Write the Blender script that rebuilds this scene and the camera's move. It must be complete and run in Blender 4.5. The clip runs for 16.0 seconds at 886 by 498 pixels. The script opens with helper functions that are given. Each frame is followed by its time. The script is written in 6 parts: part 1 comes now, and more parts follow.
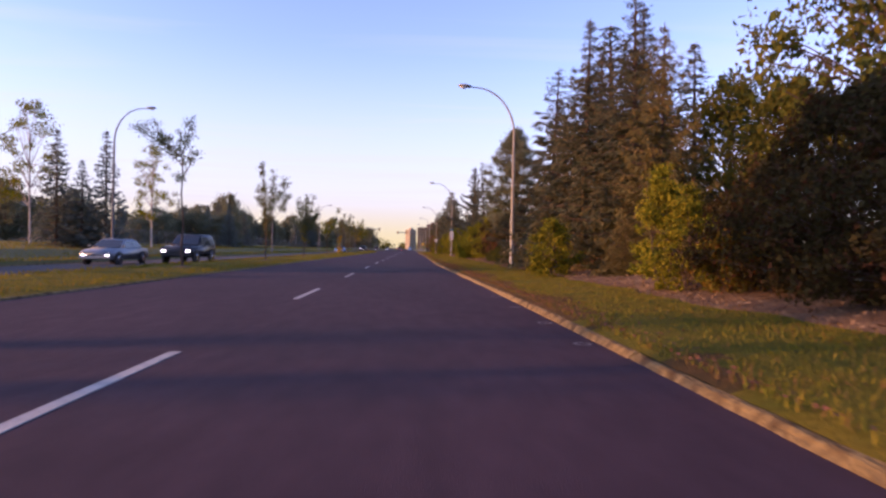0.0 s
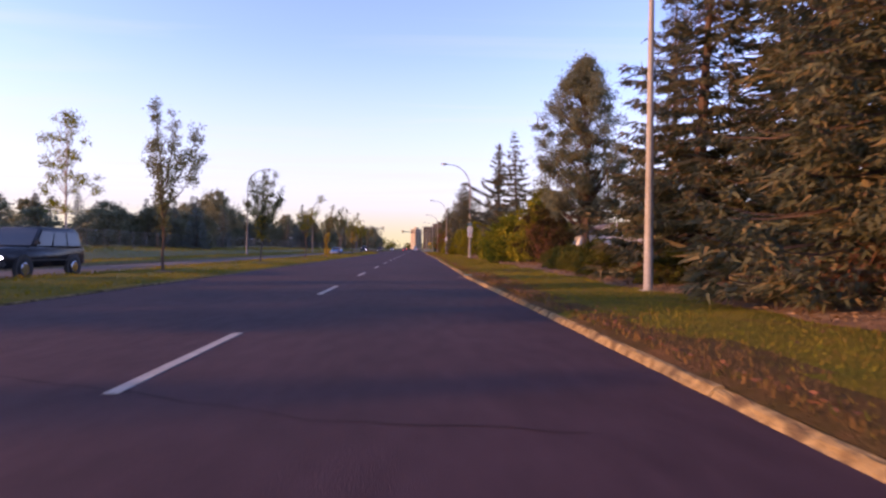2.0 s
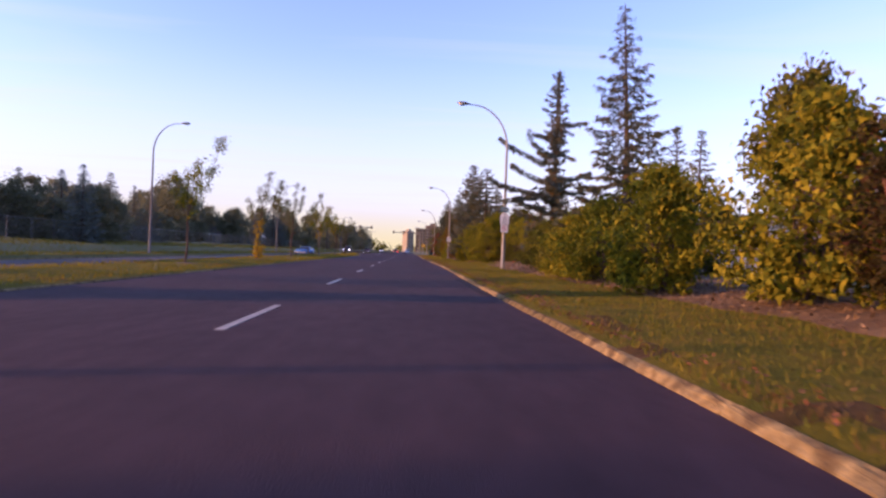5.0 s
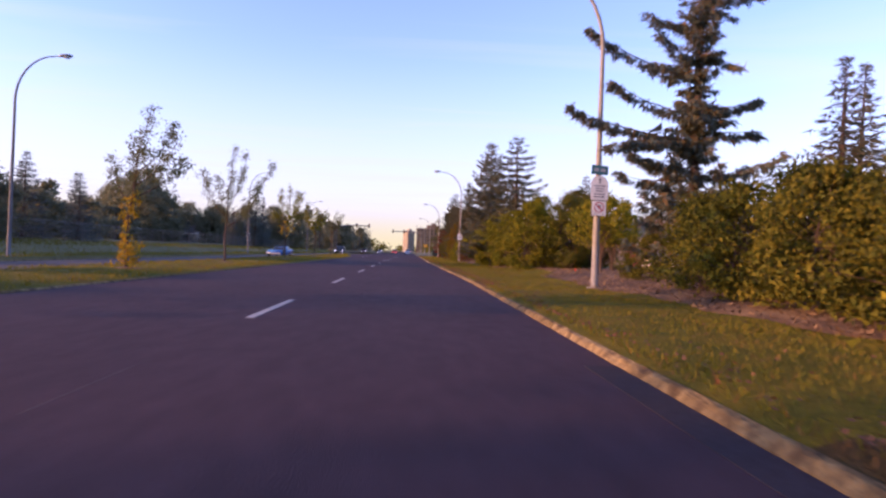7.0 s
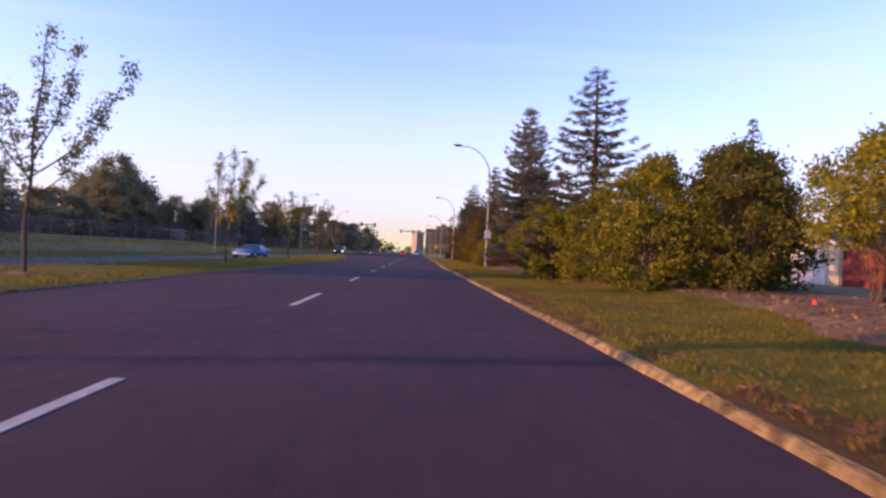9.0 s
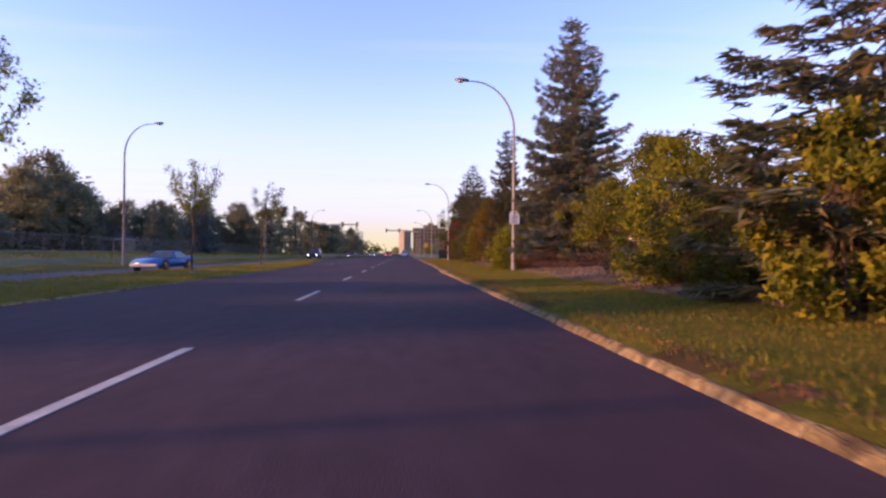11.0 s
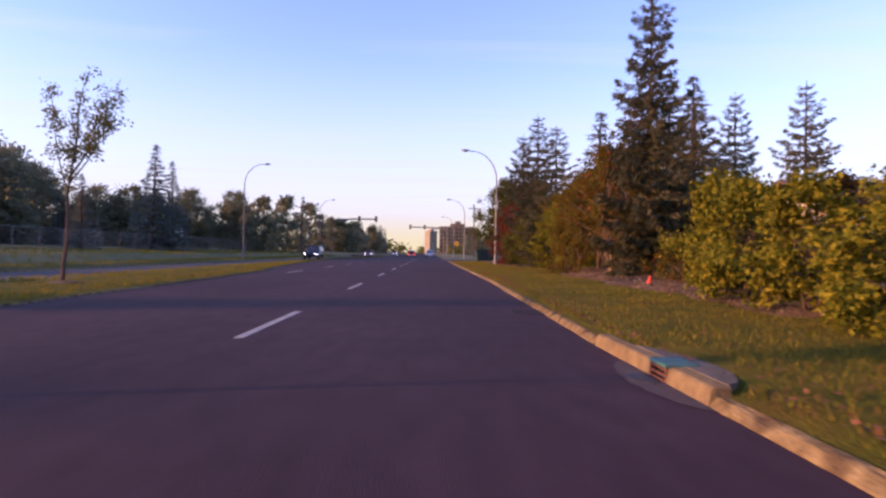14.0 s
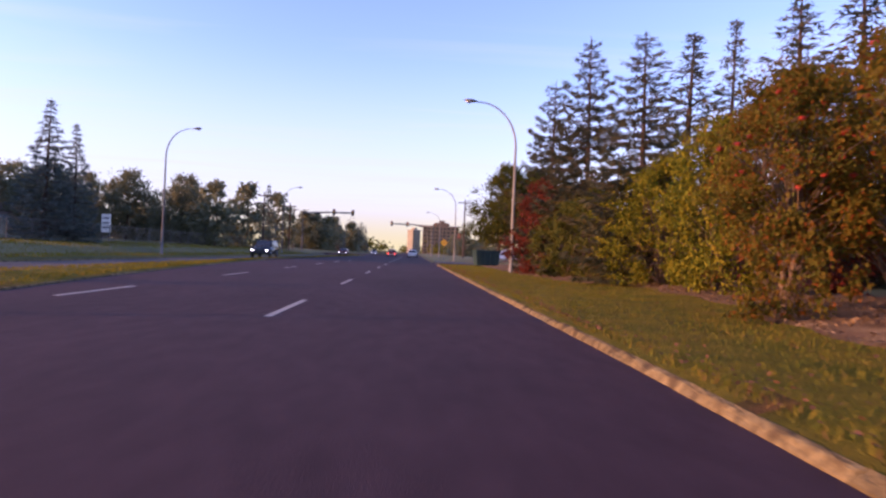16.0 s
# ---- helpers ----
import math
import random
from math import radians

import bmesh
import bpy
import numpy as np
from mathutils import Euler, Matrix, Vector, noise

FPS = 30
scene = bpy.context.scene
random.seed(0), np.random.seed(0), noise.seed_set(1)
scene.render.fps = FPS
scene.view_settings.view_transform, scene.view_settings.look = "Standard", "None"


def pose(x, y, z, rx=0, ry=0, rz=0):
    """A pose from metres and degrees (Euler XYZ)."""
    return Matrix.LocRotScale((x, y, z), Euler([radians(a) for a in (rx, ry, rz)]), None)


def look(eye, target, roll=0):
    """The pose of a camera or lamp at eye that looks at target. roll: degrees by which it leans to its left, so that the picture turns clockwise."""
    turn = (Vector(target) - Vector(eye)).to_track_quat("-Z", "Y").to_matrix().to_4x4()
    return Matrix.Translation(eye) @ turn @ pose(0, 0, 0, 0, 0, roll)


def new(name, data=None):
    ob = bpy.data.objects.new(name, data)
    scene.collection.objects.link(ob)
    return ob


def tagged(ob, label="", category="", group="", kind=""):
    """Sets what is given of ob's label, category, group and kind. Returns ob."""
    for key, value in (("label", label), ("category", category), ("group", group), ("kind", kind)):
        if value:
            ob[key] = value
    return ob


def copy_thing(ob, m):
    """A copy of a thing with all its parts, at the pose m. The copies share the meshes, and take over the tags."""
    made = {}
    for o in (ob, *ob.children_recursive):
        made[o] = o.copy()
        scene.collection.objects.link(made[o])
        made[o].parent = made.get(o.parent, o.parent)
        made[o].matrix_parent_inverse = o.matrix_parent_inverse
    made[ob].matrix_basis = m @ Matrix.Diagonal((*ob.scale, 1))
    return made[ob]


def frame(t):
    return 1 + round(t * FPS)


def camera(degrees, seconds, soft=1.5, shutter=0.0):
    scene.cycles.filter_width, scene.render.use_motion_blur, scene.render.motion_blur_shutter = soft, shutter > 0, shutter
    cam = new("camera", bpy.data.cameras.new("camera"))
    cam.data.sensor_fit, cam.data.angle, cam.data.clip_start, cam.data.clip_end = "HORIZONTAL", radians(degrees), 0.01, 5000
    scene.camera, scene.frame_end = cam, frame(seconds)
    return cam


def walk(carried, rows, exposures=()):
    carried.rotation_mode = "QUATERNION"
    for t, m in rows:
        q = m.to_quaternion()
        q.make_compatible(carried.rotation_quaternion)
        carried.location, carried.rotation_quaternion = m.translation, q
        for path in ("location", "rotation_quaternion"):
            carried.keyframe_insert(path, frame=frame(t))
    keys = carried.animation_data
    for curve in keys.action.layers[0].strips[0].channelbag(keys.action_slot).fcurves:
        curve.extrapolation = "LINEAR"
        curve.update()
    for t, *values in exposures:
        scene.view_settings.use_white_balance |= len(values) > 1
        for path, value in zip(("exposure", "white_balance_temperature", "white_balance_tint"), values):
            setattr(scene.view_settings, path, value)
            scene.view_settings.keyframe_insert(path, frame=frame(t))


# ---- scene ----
# World: x = 0 is the lane line, y runs along the avenue, z up, metres.
cam = camera(72.0, 16.0, 2.5, 0.17)
EXPO, KELVIN, TINT = 0.10, 5800, 49.5
PATH = [
    (0, (2.184, -5.845, 1.02), (2.291, -3.848, 1.02), 1.2),
    (0.5, (2.268, -1.847, 1.025), (2.38, 0.15, 1.027), 1.9),
    (1, (2.297, 2.211, 1.062), (2.385, 4.209, 1.065), 2.2),
    (1.5, (2.137, 6.653, 1.022), (2.201, 8.652, 1.027), 2.0),
    (2, (2.078, 10.736, 1.023), (2.167, 12.734, 1.022), 0.7),
    (2.5, (2.026, 14.717, 1.045), (2.12, 16.715, 1.045), 1.8),
    (3, (2.058, 19.046, 0.998), (2.151, 21.043, 1.003), 1.0),
    (3.5, (1.997, 22.852, 0.993), (2.105, 24.849, 0.993), 1.4),
    (4, (1.989, 27.341, 0.955), (2.112, 29.337, 0.961), 1.8),
    (4.2, (1.98, 28.936, 0.941), (2.092, 30.932, 0.948), 2.3),
    (6.3, (1.995, 46.103, 0.92), (2.119, 48.1, 0.937), 2.0),
    (6.5, (2.042, 47.742, 0.954), (2.161, 49.738, 0.971), 2.1),
    (7, (2.068, 51.772, 0.963), (2.182, 53.769, 0.975), 2.2),
    (7.5, (2.086, 55.72, 0.954), (2.178, 57.718, 0.966), 2.5),
    (8, (2.066, 59.525, 0.971), (2.165, 61.523, 0.984), 2.3),
    (8.5, (2.069, 63.753, 0.939), (2.163, 65.75, 0.957), 2.3),
    (9, (2.066, 67.598, 0.994), (2.151, 69.596, 1.01), 2.8),
    (9.5, (2.068, 71.642, 1.017), (2.146, 73.641, 1.031), 1.8),
    (9.7, (2.062, 73.228, 1.023), (2.156, 75.226, 1.032), 1.0),
    (11.8, (2.141, 90.206, 0.888), (2.28, 92.201, 0.906), 0.6),
    (12, (2.169, 91.668, 0.919), (2.307, 93.663, 0.935), 1.9),
    (12.5, (2.163, 95.778, 0.899), (2.262, 97.775, 0.92), 3.3),
    (13, (2.137, 99.707, 0.923), (2.204, 101.706, 0.945), 2.8),
    (13.5, (2.139, 103.419, 0.986), (2.182, 105.419, 1.01), 2.3),
    (14, (2.083, 107.293, 0.969), (2.124, 109.292, 0.982), 1.0),
    (14.5, (1.954, 111.422, 0.966), (2.037, 113.42, 0.979), -0.4),
    (15, (1.946, 115.451, 0.959), (2.059, 117.447, 0.981), 0.5),
    (15.5, (1.97, 119.266, 0.992), (2.091, 121.262, 1.005), 2.0),
    (16, (2.029, 123.201, 1.0), (2.127, 125.199, 1.015), 2.4),
]
walk(cam, [(t, look(eye, target, roll)) for t, eye, target, roll in PATH], [(t, EXPO + e, KELVIN + k, TINT) for t, e, k in ((0, -0.08, 60), (1, -0.03, 70), (3.2, 0.02, 30), (4.2, -0.07, -20), (6.5, 0.01, -170), (9.5, -0.05, -210), (11.8, -0.04, -90), (13, -0.04, -110), (14.5, -0.09, -150), (16, -0.04, -150))])

# ---- world, sun ----
SUN_EL, SUN_BACK = 11.5, 12.0            # degrees: height, and how far behind the left-hand side the sun stands
world = bpy.data.worlds.new("sky")
scene.world = world
world.use_nodes = True
wn = world.node_tree.nodes
sky = wn.new("ShaderNodeTexSky")
sky.sky_type, sky.sun_disc = "NISHITA", False
sky.sun_elevation, sky.sun_rotation = radians(SUN_EL), radians(-90 - SUN_BACK)
sky.air_density, sky.dust_density, sky.ozone_density = 1.0, 0.32, 0.95
wn["Background"].inputs[1].default_value = 0.33
wl = world.node_tree.links
# thin cirrus: stretched noise on a flat layer high above, whitening the sky a little
coord = wn.new("ShaderNodeTexCoord")
split = wn.new("ShaderNodeSeparateXYZ")
wl.new(coord.outputs["Generated"], split.inputs[0])
rise = wn.new("ShaderNodeMath")
rise.operation = "MAXIMUM"
rise.inputs[1].default_value = 0.06
wl.new(split.outputs[2], rise.inputs[0])
layer = wn.new("ShaderNodeVectorMath")
layer.operation = "DIVIDE"
wl.new(coord.outputs["Generated"], layer.inputs[0])
wl.new(rise.outputs[0], layer.inputs[1])
turn = wn.new("ShaderNodeMapping")
turn.inputs["Rotation"].default_value = (0, 0, radians(38))
turn.inputs["Scale"].default_value = (0.22, 0.85, 0.0)
wl.new(layer.outputs[0], turn.inputs[0])
streaks = wn.new("ShaderNodeTexNoise")
streaks.inputs["Scale"].default_value, streaks.inputs["Detail"].default_value, streaks.inputs["Distortion"].default_value = 1.4, 7.0, 0.7
wl.new(turn.outputs[0], streaks.inputs["Vector"])
thin = wn.new("ShaderNodeMapRange")
thin.inputs[1].default_value, thin.inputs[2].default_value, thin.inputs[4].default_value = 0.48, 0.70, 0.34
wl.new(streaks.outputs["Fac"], thin.inputs[0])
cirrus = wn.new("ShaderNodeMix")
cirrus.data_type = "RGBA"
cirrus.inputs[7].default_value = (2.55, 2.75, 2.95, 1)
wl.new(thin.outputs[0], cirrus.inputs[0])
clear = wn.new("ShaderNodeMix")        # the cooler, clearer blue of northern air
clear.data_type, clear.blend_type = "RGBA", "MULTIPLY"
clear.inputs[0].default_value, clear.inputs[7].default_value = 1.0, (0.890, 0.960, 1.06, 1)
wl.new(sky.outputs[0], clear.inputs[6])
wl.new(clear.outputs[2], cirrus.inputs[6])


def layer_of_haze(below, top, most, colour):
    """A bank of haze round the horizon, thinning out up to the sine of its height."""
    low = wn.new("ShaderNodeMapRange")
    low.interpolation_type = "SMOOTHSTEP"
    low.inputs[1].default_value, low.inputs[2].default_value, low.inputs[3].default_value, low.inputs[4].default_value = 0.0, top, most, 0.0
    wl.new(split.outputs[2], low.inputs[0])
    haze = wn.new("ShaderNodeMix")
    haze.data_type = "RGBA"
    haze.inputs[7].default_value = (*colour, 1)
    wl.new(low.outputs[0], haze.inputs[0])
    wl.new(below, haze.inputs[6])
    return haze.outputs[2]


pale = layer_of_haze(cirrus.outputs[2], 0.32, 0.90, (2.36, 2.50, 2.15))
warm = layer_of_haze(pale, 0.09, 0.85, (2.68, 2.42, 0.90))
wl.new(warm, wn["Background"].inputs[0])
sun_data = bpy.data.lights.new("sun", "SUN")
sun_data.energy, sun_data.angle, sun_data.color = 8.0, radians(1.0), (1.0, 0.51, 0.135)
sun_lamp = new("sun", sun_data)
sun_at = Vector((-math.cos(radians(SUN_BACK)), -math.sin(radians(SUN_BACK)), math.tan(radians(SUN_EL))))
sun_lamp.matrix_world = look(sun_at * 60, (0, 0, 0))


# ---- materials ----
def mat(name, c1, c2, scale=3.0, rough=0.85, bump=0.0, bscale=40.0, metal=0.0, island=0.0, each=0.0, c3=None, c3at=0.6, through_light=0.0, spec=0.4, stretch=None):
    """Two colours mixed by two sizes of noise, a third in patches; island / each: change of value per loose piece / per object."""
    m = bpy.data.materials.new(name)
    m.use_nodes = True
    nt = m.node_tree
    n, l = nt.nodes, nt.links
    p = n["Principled BSDF"]
    p.inputs["Roughness"].default_value, p.inputs["Metallic"].default_value = rough, metal
    p.inputs["Specular IOR Level"].default_value = spec
    co = n.new("ShaderNodeTexCoord").outputs["Object"]
    if stretch:
        mp = n.new("ShaderNodeMapping")
        mp.inputs["Scale"].default_value = stretch
        l.new(co, mp.inputs[0])
        co = mp.outputs[0]

    def noise_tex(sc, detail=4.0):
        t = n.new("ShaderNodeTexNoise")
        t.inputs["Scale"].default_value, t.inputs["Detail"].default_value = sc, detail
        l.new(co, t.inputs["Vector"])
        return t.outputs["Fac"]

    def ramp(fac, a, b):
        r = n.new("ShaderNodeMapRange")
        r.inputs[1].default_value, r.inputs[2].default_value = a, b
        l.new(fac, r.inputs[0])
        return r.outputs[0]

    def mix(fac, a, b):
        x = n.new("ShaderNodeMix")
        x.data_type = "RGBA"
        l.new(fac, x.inputs[0])
        for v, s in ((a, 6), (b, 7)):
            if isinstance(v, tuple):
                x.inputs[s].default_value = (*v, 1)
            else:
                l.new(v, x.inputs[s])
        return x.outputs[2]

    fine = noise_tex(scale * 9, 3.0)
    if island:
        g = n.new("ShaderNodeNewGeometry")
        col = mix(g.outputs["Random Per Island"], c1, c2)
    else:
        col = mix(ramp(noise_tex(scale), 0.3, 0.7), c1, c2)
    if c3:
        if island:
            w = n.new("ShaderNodeTexWhiteNoise")
            w.noise_dimensions = "1D"
            l.new(g.outputs["Random Per Island"], w.inputs["W"])
            col = mix(ramp(w.outputs[0], c3at, c3at + 0.25), col, c3)
        else:
            col = mix(ramp(noise_tex(scale * 0.31), c3at, c3at + 0.12), col, c3)
    hsv = n.new("ShaderNodeHueSaturation")
    l.new(col, hsv.inputs["Color"])
    val = ramp(fine, 0.2, 0.8)
    r = n.new("ShaderNodeMapRange")
    r.inputs[3].default_value, r.inputs[4].default_value = 0.78, 1.22
    l.new(val, r.inputs[0])
    value = r.outputs[0]
    if each:
        o = n.new("ShaderNodeObjectInfo")
        r2 = n.new("ShaderNodeMapRange")
        r2.inputs[3].default_value, r2.inputs[4].default_value = 1 - each, 1 + each
        l.new(o.outputs["Random"], r2.inputs[0])
        mu = n.new("ShaderNodeMath")
        mu.operation = "MULTIPLY"
        l.new(value, mu.inputs[0])
        l.new(r2.outputs[0], mu.inputs[1])
        value = mu.outputs[0]
    l.new(value, hsv.inputs["Value"])
    l.new(hsv.outputs[0], p.inputs["Base Color"])
    if bump:
        b = n.new("ShaderNodeBump")
        b.inputs["Strength"].default_value, b.inputs["Distance"].default_value = min(bump, 1.0), 0.02 * max(1.0, bump)
        l.new(noise_tex(bscale, 6.0), b.inputs["Height"])
        l.new(b.outputs[0], p.inputs["Normal"])
    if through_light:
        t = n.new("ShaderNodeBsdfTranslucent")
        l.new(hsv.outputs[0], t.inputs[0])
        ms = n.new("ShaderNodeMixShader")
        ms.inputs[0].default_value = through_light
        l.new(p.outputs[0], ms.inputs[1])
        l.new(t.outputs[0], ms.inputs[2])
        l.new(ms.outputs[0], n["Material Output"].inputs[0])
    return m


def glow(name, colour, strength):
    m = bpy.data.materials.new(name)
    m.use_nodes = True
    p = m.node_tree.nodes["Principled BSDF"]
    p.inputs["Base Color"].default_value = (*colour, 1)
    p.inputs["Emission Color"].default_value = (*colour, 1)
    p.inputs["Emission Strength"].default_value = strength
    return m


ASPHALT = mat("asphalt", (0.041, 0.0242, 0.0295), (0.054, 0.0315, 0.038), 0.5, 0.85, 0.30, 130, c3=(0.036, 0.0215, 0.0265), c3at=0.58, spec=0.12, stretch=(1, 0.35, 1))
ASPHALT_OLD = mat("asphalt_old", (0.075, 0.068, 0.068), (0.10, 0.09, 0.088), 0.5, 0.95, 0.3, 120, spec=0.15)
SEAM = mat("road_seam", (0.105, 0.085, 0.085), (0.050, 0.036, 0.042), 2, 0.95, 0.3, 60, spec=0.1)
TAR = mat("tar", (0.018, 0.016, 0.018), (0.026, 0.023, 0.026), 2, 0.95, 0.2, 60, spec=0.05)
PATCH = mat("asphalt_patch", (0.032, 0.027, 0.032), (0.038, 0.031, 0.037), 1.5, 0.95, 0.3, 90, spec=0.1)
PAINT_FADED = mat("faded_paint", (0.22, 0.20, 0.19), (0.10, 0.09, 0.09), 9, 0.8, 0.3, 90)
PAINT = mat("road_paint", (0.42, 0.395, 0.35), (0.28, 0.26, 0.235), 5, 0.7, 0.3, 90, each=0.12, c3=(0.2, 0.19, 0.18), c3at=0.66)
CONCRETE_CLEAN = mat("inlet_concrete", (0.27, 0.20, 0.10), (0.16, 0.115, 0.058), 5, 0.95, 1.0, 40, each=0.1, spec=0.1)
CONCRETE_HOOD = mat("hood_concrete", (0.20, 0.175, 0.14), (0.125, 0.11, 0.088), 5, 0.95, 1.0, 60, spec=0.1)
RUST = mat("rusty_iron", (0.16, 0.060, 0.030), (0.09, 0.035, 0.020), 12, 0.8, 0.6, 80)
VERDIGRIS = mat("faded_turquoise_paint", (0.04, 0.17, 0.155), (0.07, 0.13, 0.11), 14, 0.6, 0.4, 80)
IRON_DARK = mat("dark_iron", (0.035, 0.030, 0.030), (0.055, 0.040, 0.034), 10, 0.6, 0.4, 80)
PATCH_PALE = mat("pale_gutter_patch", (0.068, 0.054, 0.056), (0.052, 0.040, 0.043), 4, 0.9, 0.8, 60)
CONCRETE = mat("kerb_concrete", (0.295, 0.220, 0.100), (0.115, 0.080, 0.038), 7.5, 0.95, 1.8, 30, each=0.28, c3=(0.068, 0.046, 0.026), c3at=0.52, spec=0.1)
TURF = mat("turf", (0.080, 0.092, 0.008), (0.180, 0.138, 0.012), 1.3, 0.95, 4.0, 45, c3=(0.125, 0.070, 0.018), c3at=0.60, spec=0.1)
TURF_DRY = mat("dry_turf", (0.115, 0.068, 0.026), (0.070, 0.052, 0.016), 2.6, 0.95, 4.0, 45, c3=(0.16, 0.085, 0.036), c3at=0.58, spec=0.1)
MEADOW = mat("far_turf", (0.10, 0.10, 0.03), (0.15, 0.125, 0.04), 0.25, 0.95, 1.0, 9, c3=(0.07, 0.07, 0.028), c3at=0.6)
MULCH = mat("mulch", (0.165, 0.092, 0.040), (0.085, 0.048, 0.024), 2.2, 0.95, 2.5, 22, c3=(0.23, 0.145, 0.068), c3at=0.56)
CHIP = mat("wood_chips", (0.13, 0.075, 0.034), (0.33, 0.215, 0.105), 4, 0.9, island=1.0, c3=(0.053, 0.034, 0.022), c3at=0.6)
BLADE = mat("grass_blades", (0.098, 0.122, 0.010), (0.235, 0.185, 0.016), 3, 0.85, island=1.0, c3=(0.19, 0.105, 0.03), c3at=0.72, through_light=0.35, spec=0.1)
BLADE_DRY = mat("dead_blades", (0.20, 0.115, 0.040), (0.12, 0.075, 0.028), 3, 0.9, island=1.0, c3=(0.085, 0.085, 0.015), c3at=0.70, through_light=0.3, spec=0.1)
BARK = mat("bark", (0.10, 0.065, 0.045), (0.055, 0.038, 0.03), 5, 0.95, 1.4, 30, stretch=(1, 1, 0.25))
PALE_BARK = mat("pale_bark", (0.20, 0.14, 0.09), (0.11, 0.075, 0.05), 5, 0.9, 1.0, 30, stretch=(1, 1, 0.3))
BIRCH = mat("birch_bark", (0.55, 0.50, 0.44), (0.25, 0.21, 0.18), 6, 0.85, 0.6, 30, stretch=(1, 1, 2.5))
NEEDLE = mat("spruce_needles", (0.046, 0.059, 0.037), (0.110, 0.112, 0.054), 2, 0.8, island=1.0, each=0.18, c3=(0.16, 0.125, 0.055), c3at=0.64, through_light=0.3, spec=0.2)
NEEDLE_OLIVE = mat("olive_spruce_needles", (0.070, 0.072, 0.026), (0.165, 0.140, 0.045), 2, 0.8, island=1.0, each=0.15, c3=(0.21, 0.15, 0.045), c3at=0.6, through_light=0.3, spec=0.2)
NEEDLE_BLUE = mat("blue_spruce_needles", (0.082, 0.110, 0.098), (0.165, 0.188, 0.125), 2, 0.8, island=1.0, each=0.15, c3=(0.17, 0.115, 0.045), c3at=0.56, through_light=0.3, spec=0.2)
LEAF_YELLOW = mat("leaf_yellow_green", (0.125, 0.145, 0.006), (0.285, 0.235, 0.006), 2, 0.85, island=1.0, each=0.15, c3=(0.065, 0.081, 0.008), c3at=0.64, through_light=0.32, spec=0.15)
LEAF_GREEN = mat("leaf_green", (0.050, 0.067, 0.011), (0.102, 0.099, 0.012), 2, 0.85, island=1.0, each=0.2, c3=(0.109, 0.082, 0.007), c3at=0.72, through_light=0.3, spec=0.15)
LEAF_DARK = mat("leaf_dark", (0.029, 0.027, 0.009), (0.058, 0.044, 0.010), 2, 0.85, island=1.0, each=0.2, c3=(0.054, 0.021, 0.009), c3at=0.7, through_light=0.25, spec=0.15)
LEAF_OLIVE = mat("leaf_olive", (0.085, 0.098, 0.010), (0.175, 0.150, 0.009), 2, 0.85, island=1.0, each=0.15, c3=(0.037, 0.041, 0.010), c3at=0.62, through_light=0.3, spec=0.15)
LEAF_ORANGE = mat("leaf_orange", (0.068, 0.080, 0.008), (0.150, 0.102, 0.008), 2, 0.85, island=1.0, each=0.15, c3=(0.21, 0.055, 0.006), c3at=0.74, through_light=0.32, spec=0.15)
LEAF_RED = mat("leaf_red", (0.192, 0.028, 0.016), (0.120, 0.032, 0.016), 2, 0.85, island=1.0, c3=(0.048, 0.032, 0.014), c3at=0.7, through_light=0.3, spec=0.15)
LEAF_GREY = mat("leaf_grey_green", (0.105, 0.125, 0.055), (0.165, 0.168, 0.070), 2, 0.85, island=1.0, each=0.12, c3=(0.17, 0.14, 0.03), c3at=0.74, through_light=0.5, spec=0.15)
# grey-green leaves, paled in the colour to stand for haze over left-hand trees
LEAF_HAZE_GREY = mat("leaf_haze_grey", (0.140, 0.158, 0.098), (0.205, 0.215, 0.135), 2, 0.85, island=1.0, each=0.12, c3=(0.20, 0.17, 0.06), c3at=0.78, through_light=0.62, spec=0.15)
# spruce needles lightened likewise: glare and haze painted into their colour
NEEDLE_HAZED = mat("hazed_spruce_needles", (0.092, 0.120, 0.110), (0.165, 0.190, 0.165), 2, 0.85, island=1.0, each=0.12, through_light=0.5, spec=0.15)
LEAF_GOLD = mat("leaf_gold", (0.36, 0.22, 0.010), (0.46, 0.32, 0.015), 2, 0.85, island=1.0, c3=(0.20, 0.19, 0.02), c3at=0.72, through_light=0.35, spec=0.15)
BLADE_LIME = mat("median_blades", (0.120, 0.125, 0.010), (0.24, 0.19, 0.015), 3, 0.85, island=1.0, c3=(0.24, 0.15, 0.03), c3at=0.74, through_light=0.35, spec=0.1)
BERRY = mat("berries", (0.45, 0.05, 0.015), (0.30, 0.03, 0.012), 5, 0.4, island=1.0)
DRY = mat("dry_twigs", (0.22, 0.085, 0.04), (0.12, 0.055, 0.03), 3, 0.9, island=1.0, through_light=0.15)
POLE = mat("painted_pole", (0.27, 0.26, 0.23), (0.21, 0.20, 0.175), 1.5, 0.55, 0.15, 60, c3=(0.24, 0.20, 0.15), c3at=0.62)
POLE_GREY = mat("galvanised_pole", (0.13, 0.13, 0.135), (0.10, 0.10, 0.105), 2, 0.7)
LAMP_GREY = mat("lamp_head_grey", (0.20, 0.20, 0.21), (0.15, 0.15, 0.16), 3, 0.5)
LENS = mat("lamp_lens", (0.6, 0.6, 0.56), (0.5, 0.5, 0.47), 3, 0.25)
SIGN_WHITE = mat("sign_white", (0.80, 0.77, 0.70), (0.74, 0.71, 0.64), 2, 0.45)
